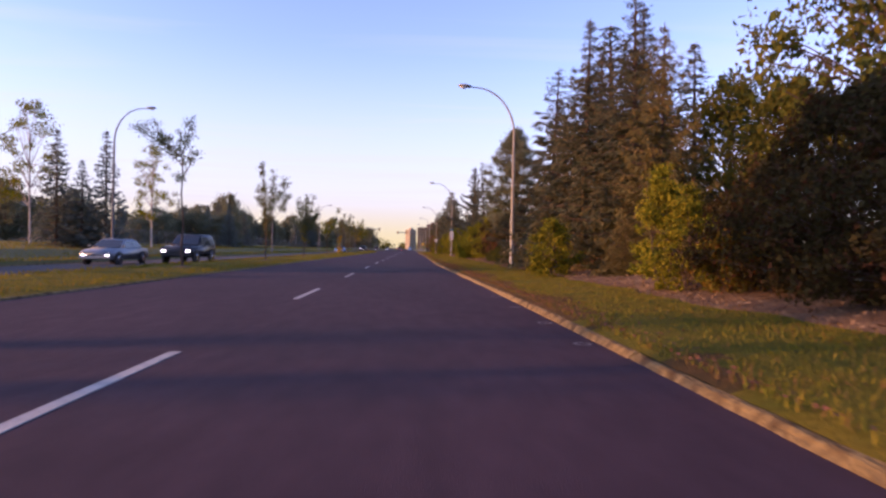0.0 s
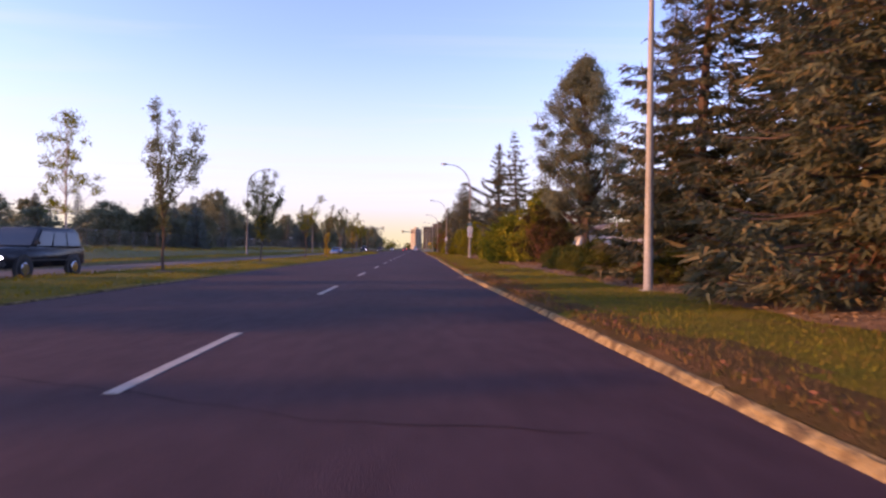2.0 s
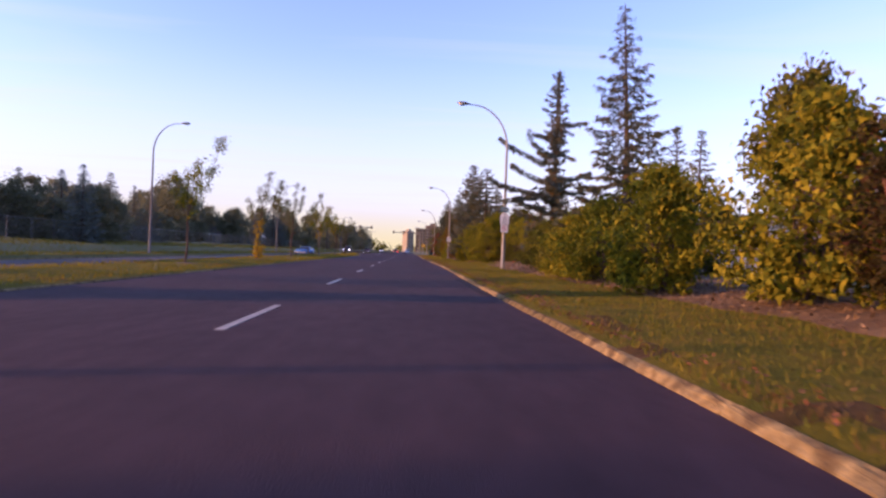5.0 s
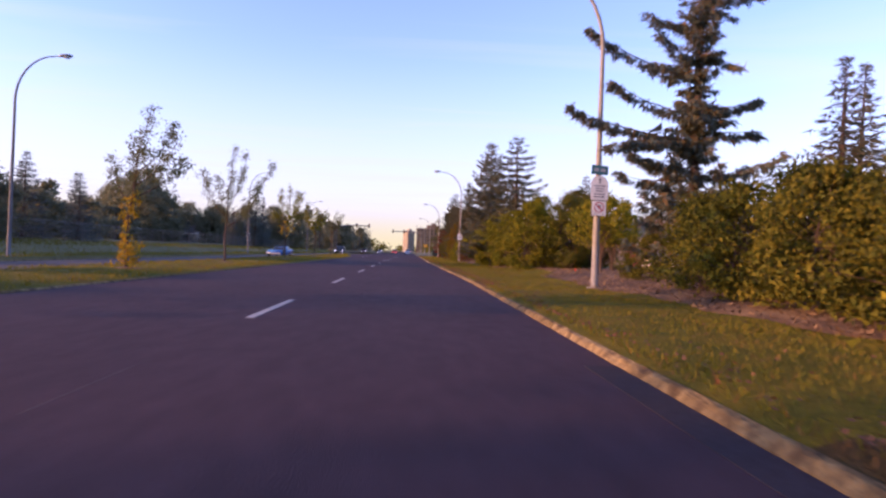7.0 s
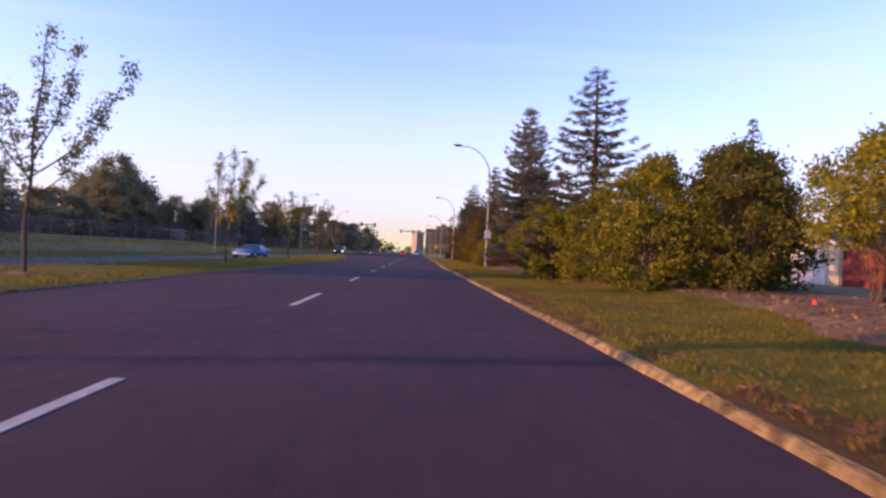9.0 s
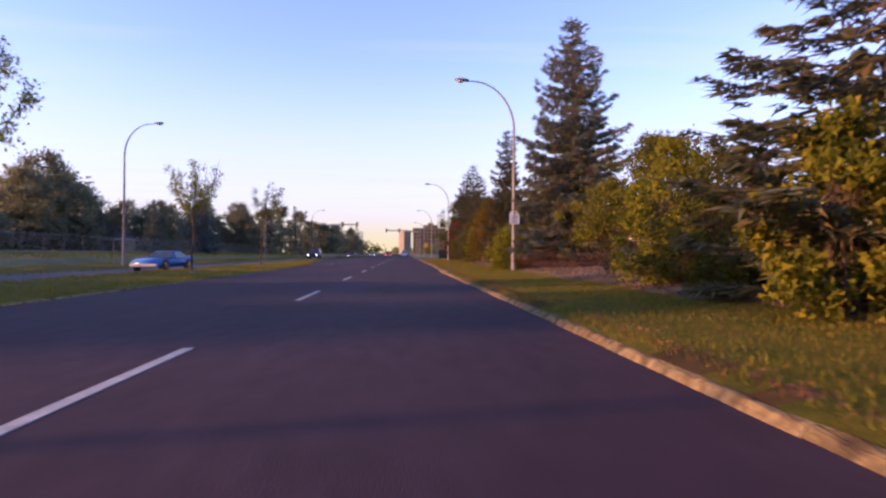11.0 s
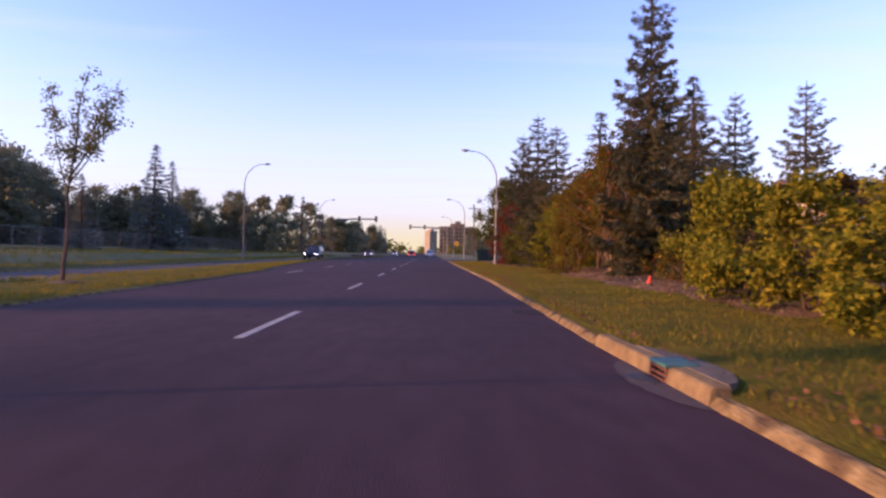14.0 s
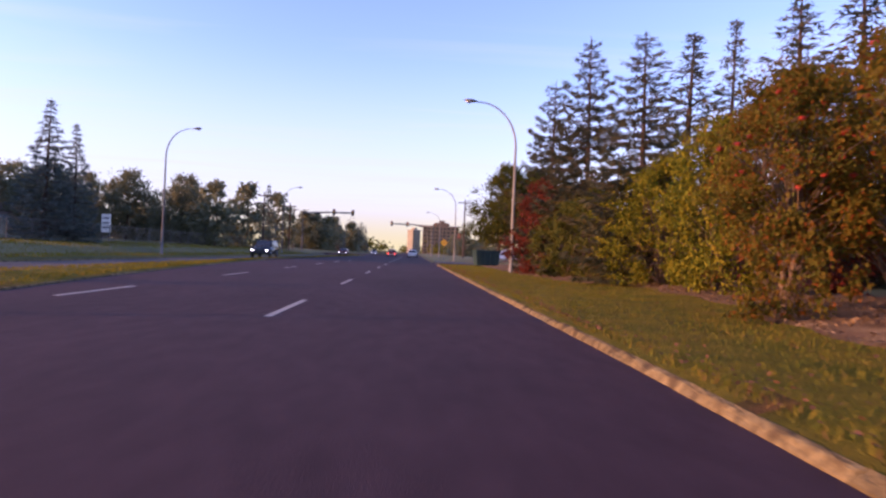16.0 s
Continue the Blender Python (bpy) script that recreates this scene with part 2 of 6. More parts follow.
SIGN_TEAL = mat("sign_teal", (0.035, 0.16, 0.19), (0.028, 0.13, 0.16), 2, 0.45)
SIGN_BACK = mat("sign_metal", (0.45, 0.45, 0.45), (0.38, 0.38, 0.38), 3, 0.5, metal=0.6)
SIGN_RED = mat("sign_red", (0.52, 0.06, 0.03), (0.46, 0.05, 0.03), 3, 0.5)
SIGN_BLACK = mat("sign_black", (0.03, 0.03, 0.03), (0.05, 0.05, 0.05), 3, 0.6)
SIGN_YELLOW = mat("sign_yellow", (0.65, 0.36, 0.02), (0.58, 0.32, 0.02), 3, 0.5)
STUCCO_CREAM = mat("stucco_cream", (0.60, 0.50, 0.33), (0.52, 0.43, 0.28), 1.2, 0.9, 0.5, 60)
STUCCO_BEIGE = mat("stucco_beige", (0.46, 0.38, 0.28), (0.38, 0.31, 0.23), 1.2, 0.9, 0.6, 50)
SIDING_WHITE = mat("siding_white", (0.66, 0.64, 0.60), (0.56, 0.54, 0.50), 1.2, 0.7)
DOOR_WHITE = mat("door_white", (0.62, 0.60, 0.58), (0.52, 0.50, 0.48), 1.2, 0.6)
SHINGLE = mat("roof_shingle", (0.12, 0.085, 0.065), (0.08, 0.06, 0.05), 1.0, 0.95, 1.0, 20)
FENCE_RED = mat("fence_red", (0.16, 0.028, 0.022), (0.11, 0.022, 0.018), 3, 0.85, 0.4, 20, each=0.2, stretch=(1, 1, 0.1))
FENCE_CEDAR = mat("fence_cedar", (0.50, 0.26, 0.10), (0.38, 0.19, 0.075), 3, 0.85, 0.4, 20, each=0.18, stretch=(1, 1, 0.1))
GALV = mat("chain_link", (0.16, 0.16, 0.16), (0.11, 0.11, 0.11), 3, 0.5, metal=0.5)
GLASS = mat("window_glass", (0.02, 0.025, 0.03), (0.03, 0.035, 0.04), 1, 0.08, spec=0.8)
CHROME = mat("chrome", (0.6, 0.6, 0.6), (0.5, 0.5, 0.5), 3, 0.2, metal=1.0)
RUBBER = mat("tyre_rubber", (0.018, 0.018, 0.018), (0.03, 0.03, 0.03), 6, 0.9)
CAR_SILVER = mat("car_silver", (0.28, 0.30, 0.33), (0.25, 0.27, 0.30), 1, 0.3, metal=0.5)
CAR_BLACK = mat("car_black", (0.02, 0.021, 0.024), (0.03, 0.03, 0.033), 1, 0.25)
CAR_BLUE = mat("car_blue", (0.03, 0.14, 0.38), (0.03, 0.12, 0.33), 1, 0.25)
CAR_WHITE = mat("car_white", (0.68, 0.68, 0.68), (0.62, 0.62, 0.62), 1, 0.3)
CAR_MAROON = mat("car_maroon", (0.13, 0.02, 0.02), (0.10, 0.018, 0.018), 1, 0.3)
HEAD_ON = glow("lit_headlight", (1.0, 0.93, 0.80), 7.0)
TAIL_ON = glow("lit_tail_light", (1.0, 0.06, 0.03), 5.0)
TAIL_OFF = mat("tail_lens", (0.25, 0.012, 0.01), (0.2, 0.01, 0.01), 3, 0.3)
CARAVAN = mat("caravan_fibreglass", (0.56, 0.53, 0.44), (0.48, 0.45, 0.37), 0.8, 0.45)
CARAVAN_BAND = mat("caravan_band", (0.20, 0.17, 0.17), (0.16, 0.14, 0.14), 2, 0.5)
CONE_ORANGE = mat("cone_orange", (0.80, 0.075, 0.02), (0.70, 0.06, 0.02), 4, 0.6)
BIN_GREEN = mat("bin_green", (0.016, 0.042, 0.036), (0.013, 0.034, 0.03), 2, 0.6, 0.2, 20)
TOWER_TAN = mat("tower_tan", (0.31, 0.275, 0.22), (0.25, 0.225, 0.18), 0.2, 0.9)
TOWER_BROWN = mat("tower_brown", (0.16, 0.12, 0.085), (0.12, 0.09, 0.07), 0.2, 0.9)
BRICK_RED = mat("brick_red", (0.24, 0.075, 0.05), (0.19, 0.06, 0.045), 0.6, 0.9)
SIGNAL_DARK = mat("signal_dark", (0.03, 0.03, 0.028), (0.04, 0.04, 0.038), 3, 0.6)


# ---- building blocks ----
def thing(name, label, category, group="", kind=""):
    return tagged(new(name), label, category, group, kind)


def mesh_of(name, verts, faces, material, smooth=False):
    me = bpy.data.meshes.new(name)
    me.from_pydata([tuple(v) for v in verts], [], faces)
    me.materials.append(material)
    if smooth:
        me.polygons.foreach_set("use_smooth", [True] * len(me.polygons))
    me.update()
    return me


def quads(name, q, material):
    """A mesh of loose three- or four-cornered pieces; q has the shape (n, corners, 3)."""
    n, k = q.shape[:2]
    me = bpy.data.meshes.new(name)
    me.vertices.add(k * n)
    me.vertices.foreach_set("co", np.ascontiguousarray(q, dtype=np.float32).ravel())
    me.loops.add(k * n)
    me.loops.foreach_set("vertex_index", np.arange(k * n, dtype=np.int32))
    me.polygons.add(n)
    me.polygons.foreach_set("loop_start", np.arange(0, k * n, k, dtype=np.int32))
    me.materials.append(material)
    me.update(calc_edges=True)
    return me


def put(name, me, parent=None, label="", m=None):
    ob = new(name, me)
    if parent:
        ob.parent = parent
    if m is not None:
        ob.matrix_basis = m
    return tagged(ob, label)


def part(name, bm, material, parent=None, label="", m=None, smooth=False):
    me = bpy.data.meshes.new(name)
    bm.to_mesh(me)
    bm.free()
    me.materials.append(material)
    if smooth:
        me.polygons.foreach_set("use_smooth", [True] * len(me.polygons))
    return put(name, me, parent, label, m)


def box(x0, x1, y0, y1, z0, z1, bevel=0.0):
    bm = bmesh.new()
    bmesh.ops.create_cube(bm, size=1.0, matrix=Matrix.LocRotScale(((x0 + x1) / 2, (y0 + y1) / 2, (z0 + z1) / 2), None, (x1 - x0, y1 - y0, z1 - z0)))
    if bevel:
        bmesh.ops.bevel(bm, geom=bm.edges[:], offset=bevel, segments=2, affect="EDGES")
    return bm


def tube(path, radii, sides=8, cap=True):
    """Vertices and faces of a tapered tube along a path."""
    vs, fs = [], []
    path = [Vector(p) for p in path]
    for i, p in enumerate(path):
        d = (path[min(i + 1, len(path) - 1)] - path[max(i - 1, 0)]).normalized()
        a = d.cross(Vector((0, 1, 0)) if abs(d.y) < 0.9 else Vector((1, 0, 0))).normalized()
        b = d.cross(a)
        for k in range(sides):
            w = 2 * math.pi * k / sides
            vs.append(p + (a * math.cos(w) + b * math.sin(w)) * radii[i])
        if i:
            o = (i - 1) * sides
            fs += [(o + k, o + (k + 1) % sides, o + sides + (k + 1) % sides, o + sides + k) for k in range(sides)]
    if cap:
        fs.append(tuple(range(sides)))
        fs.append(tuple(range(len(vs) - 1, len(vs) - 1 - sides, -1)))
    return vs, fs


def extrude_profile(points, y0, y1):
    """A solid from a closed outline in x and z, from y0 to y1."""
    n = len(points)
    vs = [(x, y0, z) for x, z in points] + [(x, y1, z) for x, z in points]
    fs = [tuple(range(n)), tuple(range(2 * n - 1, n - 1, -1))] + [((i + 1) % n, i, n + i, n + (i + 1) % n) for i in range(n)]
    return vs, fs


def solid(name, vs_fs, material, parent=None, label="", m=None):
    bm = bmesh.new()
    vs, fs = vs_fs
    bv = [bm.verts.new(v) for v in vs]
    for f in fs:
        bm.faces.new([bv[i] for i in f])
    bmesh.ops.recalc_face_normals(bm, faces=bm.faces[:])
    return part(name, bm, material, parent, label, m)


def structure(ob, label="", category=""):
    return tagged(ob, label, category, "", "structure")


# ---- ground, carriageways, kerbs ----
KERB_R, MED_R, MED_L, OPP_L = 4.05, -4.70, -9.7, -17.0
CROSS0, CROSS1 = 258.0, 284.0


def kerb_x(y):
    """The face of the avenue's kerb, which was never laid quite straight."""
    return np.interp(y, [-20, 0, 5, 10, 16, 26, 32, 40, 55, 62, 72, 76, 96, 106, 114, 118, 123, 128, 140, 180], [4.32, 4.33, 4.31, 4.25, 4.18, 3.98, 3.88, 3.94, 3.97, 4.07, 4.20, 4.19, 4.08, 3.98, 3.91, 3.98, 4.06, 4.17, 4.14, 4.05])


def ground_z(x):
    return float(np.interp(x, [-400, -60, -40, -28, -23, -21.8, -20.4, -17.2, -17.0, 4.2, 7.4, 9, 14, 40, 400], [1.6, 1.2, 1.0, 0.72, 0.52, 0.46, -0.02, -0.06, -0.36, 0.10, 0.14, 0.30, 0.42, 0.45, 1.2]))


def bed_edge(y):
    """Where the verge's grass gives way to the planting bed."""
    e = 7.25 + 0.18 * math.sin(y * 0.9) + 0.12 * math.sin(y * 2.3 + 1)
    return e + 1.7 * math.exp(-((y - 82) / 5.5) ** 2) + 1.3 * math.exp(-((y - 139) / 6.0) ** 2)


def sheet(name, xs, ys, zf, material, label, category):
    vs = [(x, y, zf(x, y)) for y in ys for x in xs]
    w = len(xs)
    fs = [(j * w + i, j * w + i + 1, (j + 1) * w + i + 1, (j + 1) * w + i) for j in range(len(ys) - 1) for i in range(w - 1)]
    return structure(put(name, mesh_of(name, vs, fs, material, True)), label, category)


def bumpy(x, y):
    d = noise.noise(Vector((x * 0.35, y * 0.35, 0.0)))
    if -17.3 < x < 4.41:
        return -0.45
    if 4.41 < x < 7.3:
        return ground_z(x) - 0.09
    return ground_z(x) + 0.05 * d * min(1.0, abs(x - 4.2) / 2 if x > 0 else abs(x + 17.0) / 3)


GX = [-2500, -900, -400, -200, -100, -60, -48, -40, -34, -30, -28, -26, -24, -23, -21.8, -20.4, -19, -17.31, -17.29, 4.40, 4.42, 5, 6, 7, 8, 9, 10, 12, 14, 18, 24, 30, 40, 60, 100, 200, 400, 900, 2500]
GY = [-900, -200, -80, -40] + [-20 + 3.0 * i for i in range(74)] + [204 + 12 * i for i in range(20)] + [500, 800, 1400, 2600]
sheet("ground", GX, GY, bumpy, MEADOW, "dry yellow-green grass and open ground", "ground")
sheet("road", [MED_L - 0.03, MED_L + 0.9, MED_R + 0.02, -2.5, 0, 2, 3.3, 4.43], [-60, -20] + [4 * i for i in range(-4, 75)] + [320, 500, 800, 1500], lambda x, y: -0.012 * abs(x) / 4 if x > MED_L else -0.098, ASPHALT, "dark worn asphalt carriageway with fine cracks", "road")
sheet("opposite_road", [OPP_L, -13.3, MED_L - 0.02], [-60] + [10 * i for i in range(-3, 40)] + [600, 1500], lambda x, y: -0.10 - 0.02 * (MED_L - x), ASPHALT_OLD, "greyer asphalt carriageway for oncoming traffic", "road")
structure(part("cross_road", box(-160, 170, CROSS0, CROSS1, -0.4, 0.008), ASPHALT), "wide crossing road at the traffic lights", "road")
structure(part("side_road", box(KERB_R + 0.26, 60, 176, 187, -0.4, 0.16), ASPHALT_OLD), "paved side entrance off the avenue", "road")
structure(part("driveway", box(12.5, 21, 88.5, 100, -0.2, 0.40), ASPHALT_OLD), "grey paved parking pad by a garage", "driveway")
structure(part("driveway", box(12.0, 30, 117.4, 126, -0.2, 0.36), ASPHALT_OLD), "grey paved pad behind the planting bed", "driveway")

# planting bed
by = [-20 + 0.8 * i for i in range(238)]
vs, fs = [], []
for j, y in enumerate(by):
    e = bed_edge(y)
    for i, x in enumerate((e, e + 0.25, e + 1.2, e + 2.4, 12.2, 13.5)):
        vs.append((x, y, ground_z(x) + (0.012 if i in (0, 5) else 0.06) + 0.035 * noise.noise(Vector((x * 1.3, y * 1.3, 3)))))
    if j:
        o = (j - 1) * 6
        fs += [(o + i, o + i + 1, o + 7 + i, o + 6 + i) for i in range(5)]
planting_bed = structure(put("planting_bed", mesh_of("planting_bed", vs, fs, MULCH, True)), "brown bark mulch bed littered with dry leaves", "planting bed")

def dryness(x, y):
    """How far the verge has died off: most along the kerb, in drifts."""
    along = float(np.interp(y, [0, 6, 30, 40, 64, 74, 86, 94, 110, 150], [0.42, 0.66, 0.66, 0.42, 0.30, 0.50, 0.42, 0.42, 0.25, 0.25]))
    return along * math.exp(-((x - 4.2) / 0.65) ** 2) + float(np.interp(y, [10, 40, 50], [0.55, 0.45, 0.30])) * noise.noise(Vector((x * 0.55, y * 0.28, 21))) + 0.35 * noise.noise(Vector((x * 1.9, y * 1.3, 8)))


# the verge's own turf, 1 cm above the ground sheet, dead and brown in drifts along the kerb
vs, fs, dead = [], [], []
vy = [-20 + 0.3 * i for i in range(634)]
for j, y in enumerate(vy):
    e = bed_edge(y)
    for i in range(11):
        k0 = kerb_x(y) + 0.108 + 0.018 * noise.noise(Vector((y * 1.9, 0, 5)))
        x = k0 + (e + 0.05 - k0) * i / 10
        vs.append((x, y, (0.052 if i == 0 else ground_z(x) + 0.022 + 0.03 * noise.noise(Vector((x * 0.7, y * 0.7, 9))))))
    if j:
        o = (j - 1) * 11
        fs += [(o + i, o + i + 1, o + 12 + i, o + 11 + i) for i in range(10)]
        dead += [1 if dryness(vs[o + i][0], y) > 0.45 else 0 for i in range(10)]
verge_mesh = mesh_of("verge", vs, fs, TURF, True)
verge_mesh.materials.append(TURF_DRY)
verge_mesh.polygons.foreach_set("material_index", dead)
structure(put("verge", verge_mesh), "mown roadside grass with dead brown drifts along the kerb", "grass verge")


MEDIAN_Y, MEDIAN_X = [-100, 117, 122, 128, 134.7, 138.5, 142, 147.5, 154, 162, 171, 292, 700], [MED_R, MED_R, -4.9, -5.15, -5.45, -6.05, -6.6, -7.2, -7.9, -8.6, -9.3, MED_R, MED_R]


def med_right(y):
    """The avenue-side edge of the median, which draws back for the turning lane."""
    return float(np.interp(y, MEDIAN_Y, MEDIAN_X))


for a, b in ((-60, 170), (CROSS1 + 8, 700)):
    my = list(np.arange(a, b + 0.1, 2.0 if a < 0 else 40.0))
    vs, fs = [], []
    for j, y in enumerate(my):
        r = med_right(y)
        for x, z, rough in ((MED_L + 0.18, 0.0, 0.03), ((MED_L + r) / 2, 0.12, 0.03), (r - 0.6, 0.06, 0.02), (r - 0.075, 0.019, 0.008)):
            vs.append((x, y, z + rough * noise.noise(Vector((x, y * 0.5, 4)))))
        if j:
            o = (j - 1) * 4
            fs += [(o + k, o + k + 1, o + k + 5, o + k + 4) for k in range(3)]
    structure(put("median", mesh_of("median", vs, fs, TURF, True)), "grassy median strip between the carriageways", "median")


def kerb_mesh(length, w=0.11, h=0.060, seed=0, step=0.25):
    """A kerb stone with a battered, rounded, chipped face towards -x."""
    g = random.Random(seed)
    pts = [(0.0, -0.12), (0.0, 0.0), (0.025, h - 0.03), (0.036, h - 0.01), (0.052, h), (w - 0.01, h + 0.004), (w, h - 0.005), (w, -0.12)]
    n, k = max(2, round(length / step)), len(pts)
    vs, fs = [], []
    for i in range(n + 1):
        y = 0.006 + (length - 0.012) * i / n
        chip = 0.018 if g.random() < 0.22 else 0.0
        sway = g.uniform(-0.004, 0.004)
        for q, (x, z) in enumerate(pts):
            vs.append((x + sway + (chip * 0.6 + g.uniform(-0.003, 0.003) if 2 <= q <= 4 else 0), y, z - (chip if 3 <= q <= 4 else 0) + (g.uniform(-0.004, 0.003) if 2 <= q <= 6 else 0)))
        if i:
            o = (i - 1) * k
            fs += [(o + q, o + q + 1, o + k + q + 1, o + k + q) for q in range(k - 1)]
    fs += [tuple(range(k)), tuple(range(n * k + k - 1, n * k - 1, -1))]
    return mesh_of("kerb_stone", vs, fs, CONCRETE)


kerb = structure(thing("kerb", "chipped concrete kerb lit along its face", "kerb"), "")
stones, stone_far = [kerb_mesh(3.0, seed=k) for k in range(6)], kerb_mesh(30.0, step=3.0)
rng = random.Random(5)
for i in range(-7, 58):
    y = 3.0 * i
    if abs(y - 30) < 1 or abs(y - 111) < 1:
        continue
    a, b = float(kerb_x(y)), float(kerb_x(y + 3.0))
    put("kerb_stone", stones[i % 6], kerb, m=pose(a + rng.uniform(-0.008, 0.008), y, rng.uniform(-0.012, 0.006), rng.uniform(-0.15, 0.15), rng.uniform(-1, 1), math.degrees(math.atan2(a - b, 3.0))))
for i in range(2):
    put("kerb_stone", stone_far, kerb, m=pose(KERB_R, 188 + 31 * i, 0))

mkerb = structure(thing("median_kerb", "low worn concrete kerb round the median", "kerb"), "")
for i in range(-6, 57):
    y0, y1 = 3.0 * i, 3.0 * i + 3
    a, b = med_right(y0), med_right(y1)
    m = pose(a, y0, -0.040) @ Matrix.Rotation(math.atan2(a - b, 3.0), 4, "Z") @ Matrix.Rotation(math.pi, 4, "Z") @ pose(0, -3.0, 0)
    put("kerb_stone", stones[(i * 5) % 6], mkerb, m=m)
far_kerb = structure(thing("opposite_kerb", "concrete kerb beyond the opposite carriageway", "kerb"), "")
for i in range(-1, 9):
    put("kerb_stone", stone_far, far_kerb, m=pose(OPP_L + 0.02, 30.0 * i + 30, -0.24) @ Matrix.Rotation(math.pi, 4, "Z"))
    put("kerb_stone", stone_far, far_kerb, m=pose(MED_L - 0.02, 30.0 * i, -0.09))


def catch_basin(y, mid, deep, proud, near, far):
    """A cast-iron kerb inlet let into a concrete hood: mid is the mouth's centre along the stone, deep the hood's depth, proud its rise, near and far its reach along the kerb."""
    t = thing("catch_basin", "concrete kerb inlet with a cast-iron mouth painted dark inside", "storm drain", "drains along the kerb")
    t.matrix_basis = pose(float(kerb_x(y + mid)), y, 0, 0, 0, math.degrees(math.atan2(float(kerb_x(y) - kerb_x(y + 3)), 3.0)))
    clean, rust, h = CONCRETE_CLEAN, RUST, proud
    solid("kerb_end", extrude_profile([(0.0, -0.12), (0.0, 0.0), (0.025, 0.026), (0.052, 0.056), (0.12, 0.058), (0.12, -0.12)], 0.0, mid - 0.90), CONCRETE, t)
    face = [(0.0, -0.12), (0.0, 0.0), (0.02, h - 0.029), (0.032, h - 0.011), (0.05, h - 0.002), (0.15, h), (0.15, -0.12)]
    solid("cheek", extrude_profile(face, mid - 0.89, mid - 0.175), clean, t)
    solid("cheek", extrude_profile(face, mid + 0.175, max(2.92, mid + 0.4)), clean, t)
    n = 18
    edge = [(0.152 + deep * math.sin(math.pi * (k / n) ** 0.85) ** 0.75, mid - near + (near + far) * k / n) for k in range(n + 1)]
    ring = [(0.152, mid - near - 0.03), *edge, (0.152, mid + far + 0.04)]
    vs = [(x, v, z - 0.012 * (x - 0.152) / 0.3) for z in (-0.02, h + 0.008) for x, v in ring]
    m = len(ring)
    fs = [tuple(range(m, 2 * m))] + [(k, (k + 1) % m, m + (k + 1) % m, m + k) for k in range(m)]
    put("hood", mesh_of("hood", vs, fs, CONCRETE_HOOD), t, "grey concrete slab with a curved back edge")
    # a black block fills the mouth, painting the darkness inside the opening
    part("mouth", box(0.06, 0.15, mid - 0.17, mid + 0.17, -0.1, h - 0.015), SIGN_BLACK, t, "black block painted as the dark of the opening")
    part("top_plate", box(-0.004, 0.26, mid - 0.178, mid + 0.178, h - 0.012, h + 0.016, 0.004), VERDIGRIS, t, "iron plate with faded turquoise paint")
    for z in (-0.012, 0.4 * h - 0.012, 0.8 * h - 0.012):
        part("bar", box(0.004, 0.03, mid - 0.17, mid + 0.17, z, z + 0.018), rust, t, "rusty iron bar")
    for v in (mid - 0.173, mid + 0.143):
        part("jamb", box(0.006, 0.032, v, v + 0.03, -0.02, h - 0.014), rust, t, "rusty iron jamb")
    k2 = [(-0.27 * math.sin(math.pi * k / 16) ** 0.6 + 0.012 * math.sin(2.3 * k), mid - 1.05 + 1.9 * k / 16) for k in range(17)]
    put("gutter_pad", mesh_of("gutter_pad", [(x, v, -0.0065) for x, v in k2], [tuple(range(17))], PATCH_PALE), t, "worn pale gutter patch round the grate")
    oval = [(-0.115 + 0.10 * math.cos(6.2832 * k / 20), mid + 0.22 * math.sin(6.2832 * k / 20)) for k in range(20)]
    put("grate", mesh_of("grate", [(x, v, z) for z in (-0.02, -0.003) for x, v in oval], [tuple(range(20, 40))] + [(k, (k + 1) % 20, 20 + (k + 1) % 20, 20 + k) for k in range(20)], IRON_DARK), t, "dark oval iron grate")
    # black strips laid on the grate paint its dark gaps
    for k in range(5):
        part("slot", box(-0.19, -0.04, mid - 0.16 + 0.075 * k, mid - 0.135 + 0.075 * k, -0.01, -0.0015), SIGN_BLACK, t, "slot in the grate")
    return t


catch_basin(30.0, 2.8, 0.17, 0.080, 0.50, 0.30)
catch_basin(111.0, 1.15, 0.30, 0.118, 0.84, 0.91)

# lane lines
dash = mesh_of("lane_dash", *extrude_profile([(-0.055, 0.0), (0.055, 0.0), (0.05, 0.005), (-0.05, 0.005)], -3.0, 0.0), PAINT)
for k in range(-4, 28):
    tagged(put("lane_dash", dash, m=pose(0, 9.0 * k, 0.001)), "worn white painted lane dash on the asphalt", "lane marking", "lane dashes", "structure")
for k in range(6):
    tagged(put("lane_dash", dash, m=pose(-4.13, 137.1 + 9.4 * k, -0.009)), "white painted dash of the turning lane", "lane marking", "turning lane dashes", "structure")


def ring_mark(x, y, r):
    bm = bmesh.new()
    n = 20
    inner = [bm.verts.new((math.cos(6.2832 * i / n) * (r - 0.016), math.sin(6.2832 * i / n) * (r - 0.016), 0)) for i in range(n)]
    outer = [bm.verts.new((math.cos(6.2832 * i / n) * (r + 0.016), math.sin(6.2832 * i / n) * (r + 0.016), 0)) for i in range(n)]
    for i in range(n):
        bm.faces.new((inner[i], outer[i], outer[(i + 1) % n], inner[(i + 1) % n]))
    tagged(part("painted_ring", bm, PAINT_FADED, m=pose(x, y, -0.007)), "faded white survey ring painted by the kerb", "road marking", "survey rings", "structure")


for x, y in ((4.13, 0.88), (4.13, 2.80), (4.12, 5.15), (4.10, 7.55)):
    ring_mark(x, y, 0.09)


